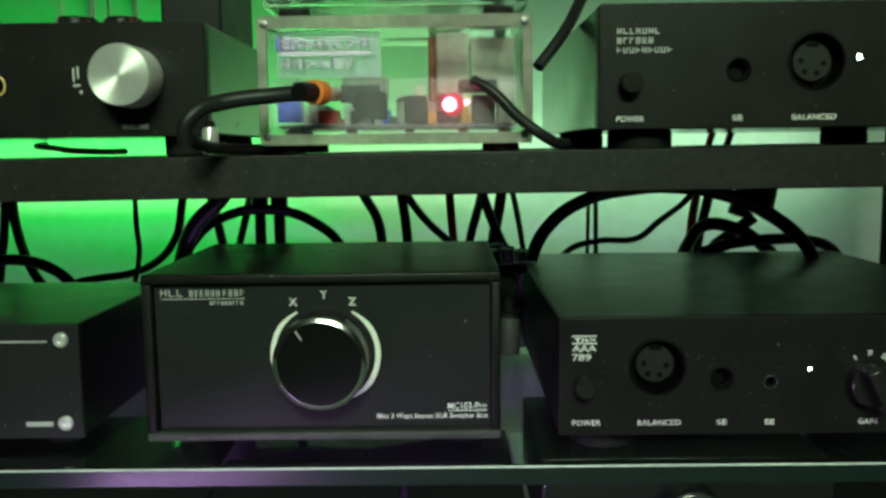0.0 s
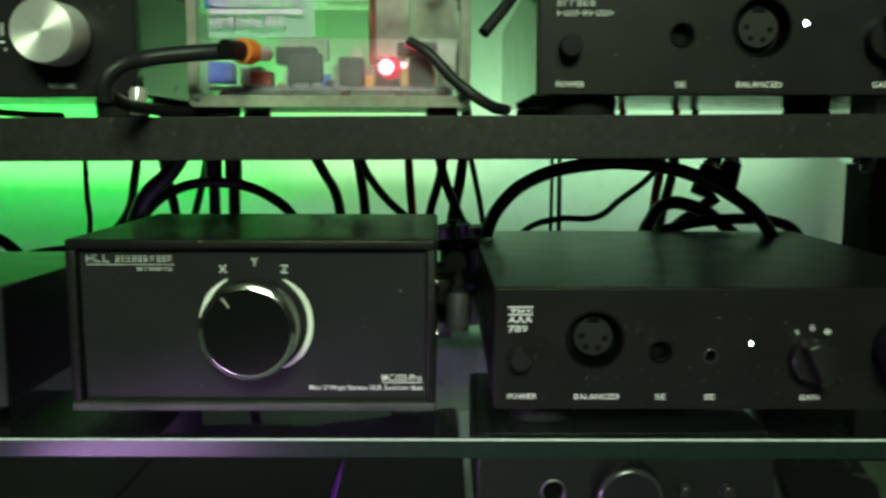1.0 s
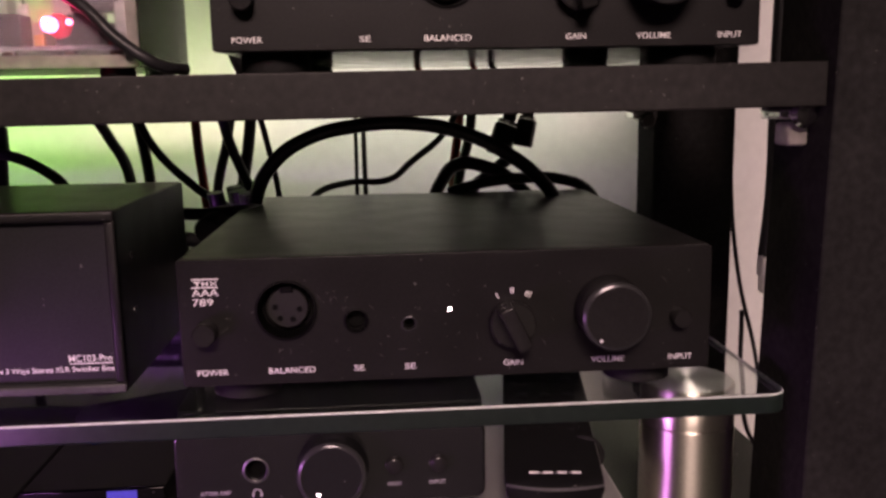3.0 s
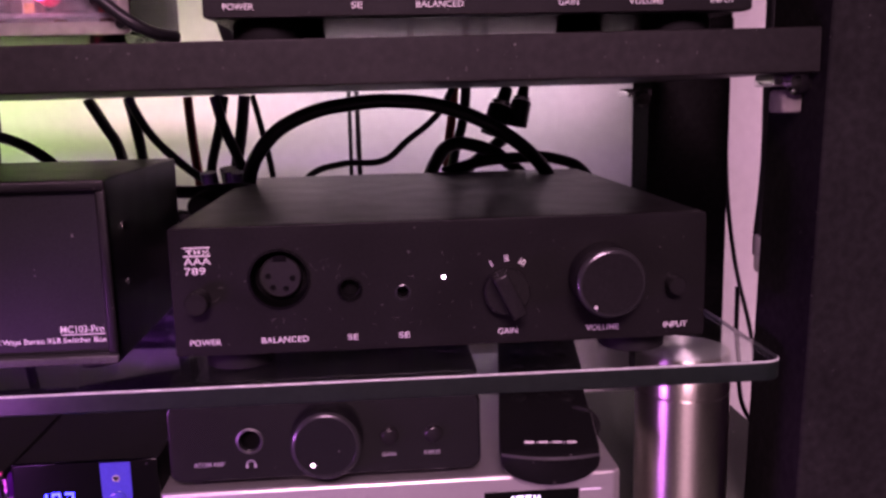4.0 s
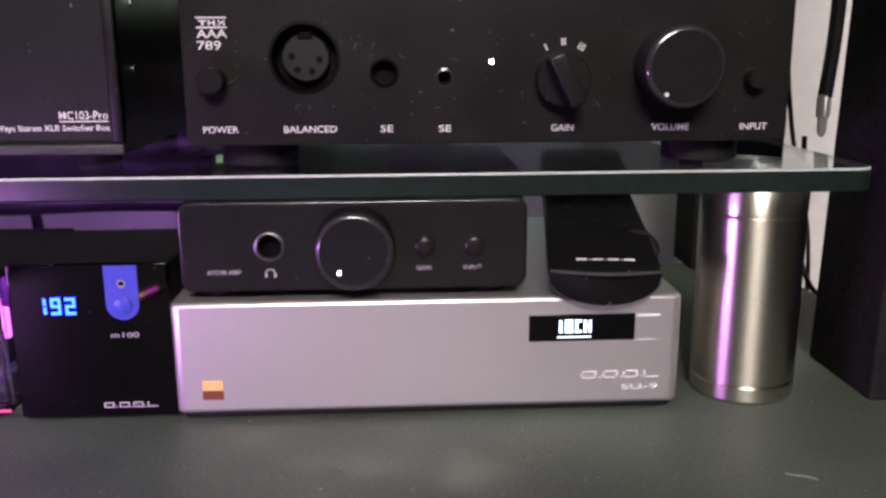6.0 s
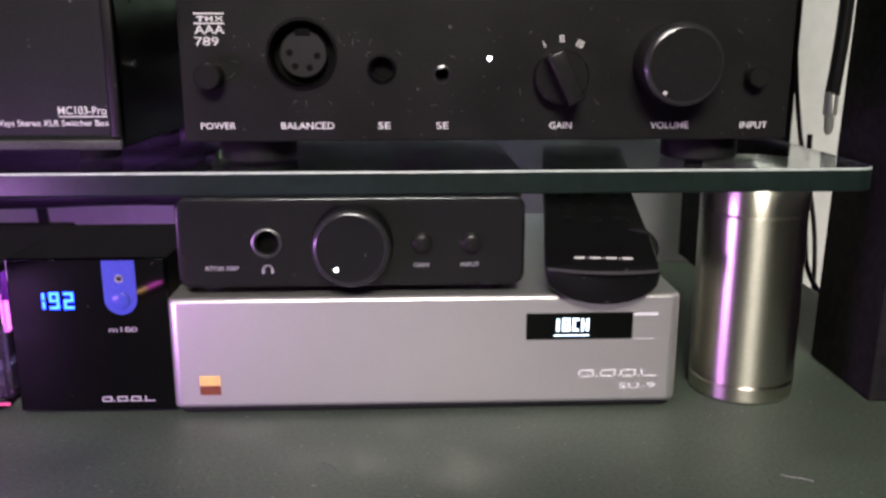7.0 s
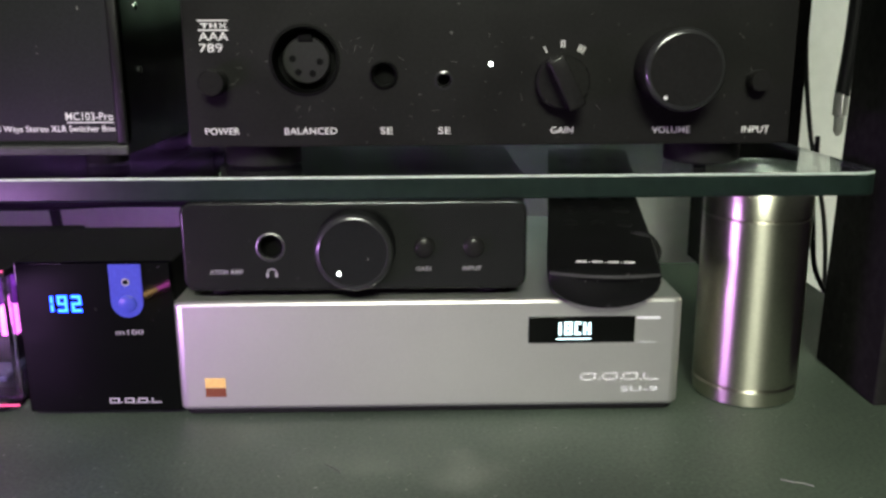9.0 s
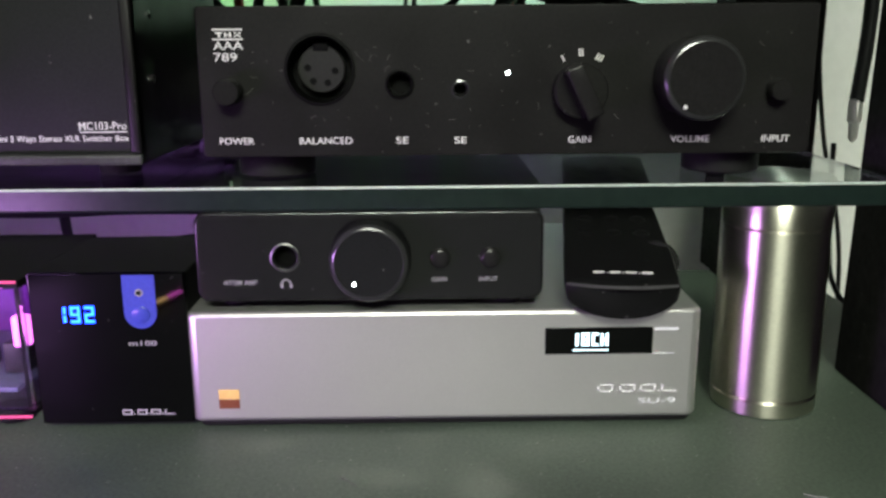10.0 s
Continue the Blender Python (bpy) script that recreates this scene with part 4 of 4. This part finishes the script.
part("brown_inductor", box(4, 20, 425, 450, 244, 286, 1.5), M_BROWN, kit)
part("ribbon", box(-20, 4, 455, 462, 256, 286, 0.8), M_ACRYL, kit)
# added glowing disc in place of the bloom round the red light
part("red_glow_lens", lathe([(5.0, 0), (5.0, 1.2), (3.8, 2.2), (0.3, 2.6)], (15.5, 400, 252)), M_REDGLOW, kit)
# extra sheet that gives the lower front its haze and softens the red light
part("front_haze", box(-64, 45, 389.3, 389.6, 239, 263.5, 0.1, 1), M_HAZEFRONT, kit, "thin hazy sheet added behind the front plate")
kit2 = clear_box("kit_amplifier", "clear acrylic kit amplifier with red lights stacked on another", -66, 48, 386, 474, 293.8, 345)
part("circuit_board", box(-60, 42, 392, 468, 301, 303, 0.2), M_PCB, kit2)
for x in (5, 13):
    part("red_light", lathe([(1.8, 0), (1.8, 1), (0.3, 1.8)], (x, 391, 299)), M_REDLED, kit2)
bars([(-55, -38, 300, 312)], 386, kit2, M_PALE)
bars([(-30, -10, 300, 310)], 386, kit2, M_PALE)
# added glowing bars in place of red light on the plates
part("red_glow_lens", box(-12, 36, 396, 398, 298, 301, 0.4), M_REDBAND, kit2)
part("red_glow_lens", box(-24, 40, 402, 404, 304.5, 316, 0.4), M_REDBAND, kit2)

# on the desk: kit amplifier glowing pink
pink = clear_box("kit_amplifier", "clear acrylic kit amplifier glowing pink and purple on the desk", -108, -13.2, 375, 455, 5.0, 60.5, M_RUBBER)
part("circuit_board", box(-100, -20, 380, 450, 14, 16, 0.2), M_PCB, pink)
# emissive panel imitating the purple LED glow inside the box
part("glow_panel", box(-104, -17, 451, 453, 9, 56, 0.4), M_PURPLE, pink)
for n in range(5):
    part("component", box(-96 + 16 * n, -88 + 16 * n, 395, 410, 16, 24 + 5 * (n % 3), 0.8), M_PLASTIC, pink)
for x in (-18.5, -34, -60, -85):
    part("pink_light", box(x - 2, x + 2, 382, 386, 32, 44, 0.6), M_PINK, pink)
# emissive strips imitating acrylic edges that catch the LED light
part("edge_light", box(-106, -13.5, 374.2, 374.9, 59.4, 60.4, 0.2), M_EDGEPINK, pink)
part("edge_light", box(-106, -13.5, 374.2, 374.9, 5.2, 6.2, 0.2), M_EDGEPINK, pink)

# ---------------------------------------------------------------- tube amplifier with the silver knob
tubeamp = thing("tube_amplifier", "black steel amplifier with a turned silver volume knob", "amplifier")
YT = 397
part("case", box(-290, -95.5, YT + 8.2, 520, 240, 290, 1), M_CASEGLOSS, tubeamp)
plate(-290.5, -95, 239.6, 290.4, YT, 8.0, [(-190, 263, 4.2)], tubeamp, M_PANEL)
kn = part("volume_knob", lathe([(12.8, 0.4), (13.4, 1.0), (13.4, 18.2), (12.9, 18.8), (0.3, 18.6)], (-127.2, YT, 265.6), seg=64), M_KNOBSIL, tubeamp, "turned silver aluminium knob")
jack_socket(-190, 263, YT, 4.0, tubeamp, M_GOLD)
lettering("VOLUME", -127.6, 243.0, YT - 0.02, 2.0, tubeamp, M_GREYWHITE, width=12)
bars([(-154.8, -154.0, 264.4, 270.4), (-152.8, -152.0, 265.6, 271), (-154.8, -151.6, 262.2, 263.2), (-152, -150.8, 259, 260.4)], YT, tubeamp, M_GREYWHITE)
for fx in (-275, -110):
    for fy in (415, 505):
        foot(fx, fy, 230.5, 240.2, 10, tubeamp)
for tx, r in ((-165, 8), (-143, 7)):
    part("tube", lathe([(r, 0), (r, 34), (r * 0.7, 42), (r * 0.2, 45)], (tx, 430, 290), "z", 32), M_ACRYL, tubeamp, "glass valve")
    part("tube_socket", lathe([(r + 2, 0), (r + 2, 6), (r + 0.5, 7)], (tx, 430, 290), "z", 32), M_CHROME, tubeamp)
part("transformer_cover", box(-128, -98, 440, 510, 290.2, 340, 1.5), M_COAT, tubeamp)

# lint on the desk
lint = thing("lint", "pale lint fibres and dust on the desk top", "dust", kind="stuff")
tube([(264, 318, 0.4), (267, 315.5, 0.7), (270, 315, 0.5), (273, 313, 0.4)], 0.22, "fibre", M_SCUFFPALE, lint)
tube([(110, 333, 0.4), (113, 330, 0.6), (116, 327, 0.4)], 0.16, "fibre", M_SCUFF, lint)
rng = random.Random(11)
for material, count in ((M_SCUFF, 420), (M_SCUFFPALE, 130)):
    bm = bmesh.new()
    for _ in range(count):
        cx, cy, a = rng.uniform(-20, 330), rng.uniform(280, 373), rng.uniform(0, math.pi)
        ln = rng.choice((0.15, 0.2, 0.25, 0.5, 0.9))
        c, w = Vector((cx, cy, 0.06)), 0.1
        u, v = Vector((math.cos(a), math.sin(a), 0)) * ln, Vector((-math.sin(a), math.cos(a), 0)) * w
        bm.faces.new([bm.verts.new(c + q) for q in (u + v, v - u, -u - v, u - v)])
    part("dust_specks", bm, material, lint)

# ---------------------------------------------------------------- cables
def cable(points, radius, label="black cable hanging behind the shelf", material=None, name="audio_cable", category="cable"):
    ob = tube(points, radius, name, material or M_CABLE)
    return tagged(ob, label, category, "cables behind the rack")


def plug(place, away, radius, length, label="black metal connector on a cable behind the rack"):
    """A connector body with a strain relief, pointing along a direction."""
    p = thing("cable_plug", label, "connector", "cable connectors", at=place)
    p.rotation_mode = "QUATERNION"
    p.rotation_quaternion = Vector(away).to_track_quat("Z", "Y")
    part("sleeve", lathe([(radius * 0.9, 0), (radius, 1), (radius, length * 0.6), (radius * 0.85, length * 0.63)], (0, 0, 0), "z", 24), M_PLASTIC, p)
    part("collar", lathe([(radius * 0.9, length * 0.64), (radius * 0.9, length * 0.7), (radius * 0.6, length * 0.72)], (0, 0, 0), "z", 24), M_CHROME, p)
    part("strain_relief", lathe([(radius * 0.6, length * 0.73), (radius * 0.5, length * 0.95), (radius * 0.35, length)], (0, 0, 0), "z", 24), M_RUBBER, p)
    return p


THICK = "thick black cable looping behind the devices"
THIN = "thin black cable hanging behind the shelf"
cable([(-212, 623, 212), (-212, 623, 180), (-211, 623, 160), (-217, 623, 132), (-222, 620, 110)], 1.9, THIN)
cable([(-181, 640, 212), (-184, 640, 192), (-190, 640, 168), (-208, 640, 149), (-261, 640, 137), (-300, 630, 128)], 3.0)
cable([(-136, 600, 212), (-145, 600, 199), (-163, 600, 181), (-172, 600, 160), (-174, 596, 125)], 5.6, THICK)
cable([(-178, 620, 150), (-172, 620, 166), (-151, 620, 184), (-114, 620, 190), (-82, 620, 180), (-63, 620, 160), (-60, 610, 130)], 3.6, THICK)
cable([(-168, 650, 212), (-163, 650, 190), (-150, 640, 140)], 3.4)
cable([(-133, 650, 212), (-138, 650, 188), (-149, 640, 140)], 2.8)
cable([(-124, 630, 212), (-124, 630, 185), (-122, 620, 130)], 4.0, THICK)
cable([(-110, 630, 212), (-110, 630, 185), (-108, 620, 130)], 4.2, THICK)
cable([(-62, 680, 212), (-52, 680, 194), (-43, 680, 177), (-40, 680, 150), (-42, 670, 120)], 4.0, THICK)
cable([(-25, 650, 212), (-22, 650, 196), (-18, 650, 158), (-18, 640, 120)], 3.8, THICK)
cable([(-24, 645, 212), (-12, 645, 189), (14, 640, 163), (40, 625, 148), (52, 600, 135)], 3.0)
cable([(13, 660, 212), (14, 660, 190), (17, 660, 156), (22, 650, 120)], 3.3, "dark red cable hanging behind the shelf", M_REDCABLE)
cable([(40, 650, 212), (36, 650, 192), (28, 650, 160), (28, 640, 125)], 3.4)
cable([(35, 640, 212), (40, 640, 192), (48, 640, 171), (60, 630, 144), (62, 610, 120)], 3.6, THICK)
cable([(54, 650, 212), (51, 650, 190), (45, 650, 157), (44, 640, 125)], 4.2, THICK)
cable([(58, 660, 212), (62, 660, 195), (70, 660, 150), (72, 650, 125)], 2.2, THIN)
cable([(66, 575, 130), (67, 562, 163), (79, 560, 184), (100, 560, 198), (131, 560, 205), (158, 560, 206), (189, 560, 201), (220, 560, 187), (246, 566, 166), (262, 590, 140)], 4.4, THICK)
cable([(125, 700, 216), (125, 700, 180), (124, 700, 110)], 1.5, THIN)
cable([(131, 700, 216), (131, 700, 180), (132, 700, 110)], 1.9, THIN)
cable([(90, 632, 145), (99, 630, 157), (121, 630, 164), (150, 630, 166), (164, 630, 177), (188, 630, 197), (198, 632, 214)], 2.3, THIN)
cable([(202, 660, 216), (200, 660, 195), (197, 660, 173), (194, 650, 140)], 3.4, "dark red cable hanging behind the shelf", M_REDCABLE)
cable([(210, 655, 216), (208, 655, 195), (200, 650, 165), (196, 645, 140)], 3.6, THICK)
cable([(178, 618, 150), (184, 620, 163), (194, 620, 175), (214, 620, 174), (240, 620, 158), (252, 612, 140)], 4.6, THICK)
cable([(188, 606, 158), (215, 603, 165), (240, 602, 167), (262, 604, 166), (285, 612, 156), (298, 625, 130)], 3.8, THICK)
cable([(236, 636, 180), (222, 640, 168), (206, 640, 154), (200, 630, 130)], 4.5, THICK)
cable([(-320, 650, 216), (-320, 650, 190), (-324, 640, 130)], 3.2)
cable([(-315, 650, 216), (-312, 650, 175), (-300, 645, 145), (-284, 640, 125)], 3.6)
cable([(-345, 620, 145), (-320, 620, 154), (-295, 620, 156), (-271, 620, 148), (-250, 615, 130)], 4.0, THICK)
cable([(20, 530, 159), (39, 530, 157.5), (60, 540, 158), (64, 600, 150)], 3.6)
cable([(22, 520, 146), (42, 522, 143), (54, 540, 135), (56, 600, 120)], 4.2, THICK)
cable([(406, 660, 260), (405, 660, 160), (414, 660, 84), (432, 660, 10), (440, 665, -60)], 1.6, THIN)
cable([(-100, 620, 88), (-99, 620, 45), (-95, 620, 5), (-90, 610, 3)], 3.4, "black cable under the glass riser")
cable([(1, 640, 112), (0, 640, 70), (2, 640, 30), (6, 636, 4)], 5.0, "black cable under the glass riser")
cable([(357, 520, 92), (359, 520, 44), (369, 520, 6), (374, 515, 2)], 1.4, "thin black cable beside the riser leg")
# added filler that darkens the bright gap beside the switch box
for x, y in ((40, 575), (52, 585), (60, 570), (46, 610)):
    cable([(x, y, 165), (x + 2, y + 4, 140), (x - 2, y, 118), (x + 1, y - 4, 101)], 5.2, "thick black cable added to darken the gap between two boxes")
# added row that blocks the pale wall beyond the desk's back edge
for y in (566, 580, 594):
    cable([(-130, y, 8.5), (-90, y + 3, 8.5), (-50, y - 2, 8.5), (20, y, 8.5)], 8.2, "thick black cable added on the desk to block the pale wall")
# stack added as a dark backing for the view through the pane
for n in range(4):
    cable([(-165, 590, 50 + 13.5 * n), (-100, 588, 49 + 13.5 * n), (-40, 592, 50 + 13.5 * n), (34, 590, 49 + 13.5 * n)], 7.2, "thick black cable added to darken the view under the glass")
plug((226, 641, 180), (0.35, 0.02, 1), 8.5, 36)
plug((244, 640, 186), (0.2, 0.05, 1), 7.0, 30)
plug((40, 512, 132), (0.05, 1, 0.12), 8.5, 44)
plug((46, 512, 150), (0.1, 1, 0.1), 7.5, 40)
pl = plug((47, 500, 112), (0.02, 0.25, 1), 6.5, 34, "grey metal connector between the two boxes")
for c in pl.children:
    c.data.materials[0] = M_LIP if c.name.startswith("sleeve") else M_RUBBER
hang = thing("headphone_cable", "black cable with a shiny metal jack plug hanging beside the rack", "cable", "cables behind the rack")
tube([(425, 764, 720), (414, 690, 560), (409, 610, 400), (409, 600, 209), (409, 600, 150), (406, 600, 108)], 4.6, "cord", M_CABLE, hang)
part("jack_plug", lathe([(4.2, 0), (4.4, -1), (4.4, -14), (3.0, -15), (2.9, -24), (1.0, -27)], (405.8, 600, 110), "z", 24), M_KNOBSIL, hang, "shiny metal jack plug")
for x in (-124, -110):
    plug((x, 630, 190), (0, 0, 1), 6.0, 26)

# cables on the shelf
lead = cable([(-92, 352, 236), (-91, 350, 243), (-86, 352, 249), (-77, 358, 252.5), (-59, 362, 255), (-43, 368, 256.5)], 3.3, "black cable plugged into the clear amplifier")
jplug = thing("cable_plug", "short silver metal plug standing on the shelf edge", "connector", "cable connectors", at=(-92, 389, 231.6))
part("sleeve", lathe([(3.2, 0), (3.6, 0.6), (3.6, 9.5), (2.6, 11.5)], (0, 0, 0), "z", 24), M_KNOBSIL, jplug)
part("tip", lathe([(2.4, 11.6), (2.2, 14), (1.0, 15)], (0, 0, 0), "z", 24), M_RUBBER, jplug)
oplug = thing("cable_plug", "orange ringed plug in the clear amplifier", "connector", "cable connectors", at=(-43, 368, 256.5))
oplug.rotation_mode = "QUATERNION"
oplug.rotation_quaternion = Vector((0.45, 1, 0.02)).to_track_quat("Z", "Y")
part("ring", lathe([(3.6, 0), (5.2, 0.6), (5.2, 7), (4.0, 7.8)], (0, 0, 0), "z", 24), M_ORANGE, oplug)
part("tip", lathe([(3.2, 8), (3.2, 18), (2.4, 19)], (0, 0, 0), "z", 24), M_KNOBSIL, oplug)
part("sleeve", lathe([(3.8, -10), (4.0, -8), (4.0, -0.3), (3.6, 0)], (0, 0, 0), "z", 24), M_PLASTIC, oplug)
lead2 = cable([(-92, 352, 241), (-90, 360, 236.5), (-82, 384, 233.6), (-70, 396, 233.2), (-58, 404, 233.2)], 2.6, "black cable end lying on the shelf")
lead3 = cable([(24, 383, 262), (32, 380, 257), (44, 378, 245), (58, 380, 235.5), (66, 392, 233.8)], 2.4, "black power lead of the clear amplifier")
cable([(40, 600, 330), (46, 600, 280), (52, 605, 250), (56, 630, 234)], 4.0, "thick black cable behind the shelf amplifiers")
cable([(84, 470, 310), (72, 450, 290), (58, 440, 272)], 3.0, "black cable between the amplifiers on the shelf")
cable([(-235, 540, 238), (-222, 500, 236.5), (-190, 455, 235.0), (-172, 440, 233.4), (-160, 470, 233.0)], 1.6, "black cable lying on the shelf")
cable([(-100, 470, 252), (-98, 450, 244), (-104, 440, 235.5), (-112, 452, 234.0)], 2.4, "black cable lying on the shelf")
for x in (176, 216, 230):
    cable([(x, 640, 262), (x - 2, 655, 250), (x - 4, 668, 236), (x - 6, 678, 215)], 2.6, "dark red cable behind the shelf amplifier", M_REDCABLE if x != 230 else M_CABLE)
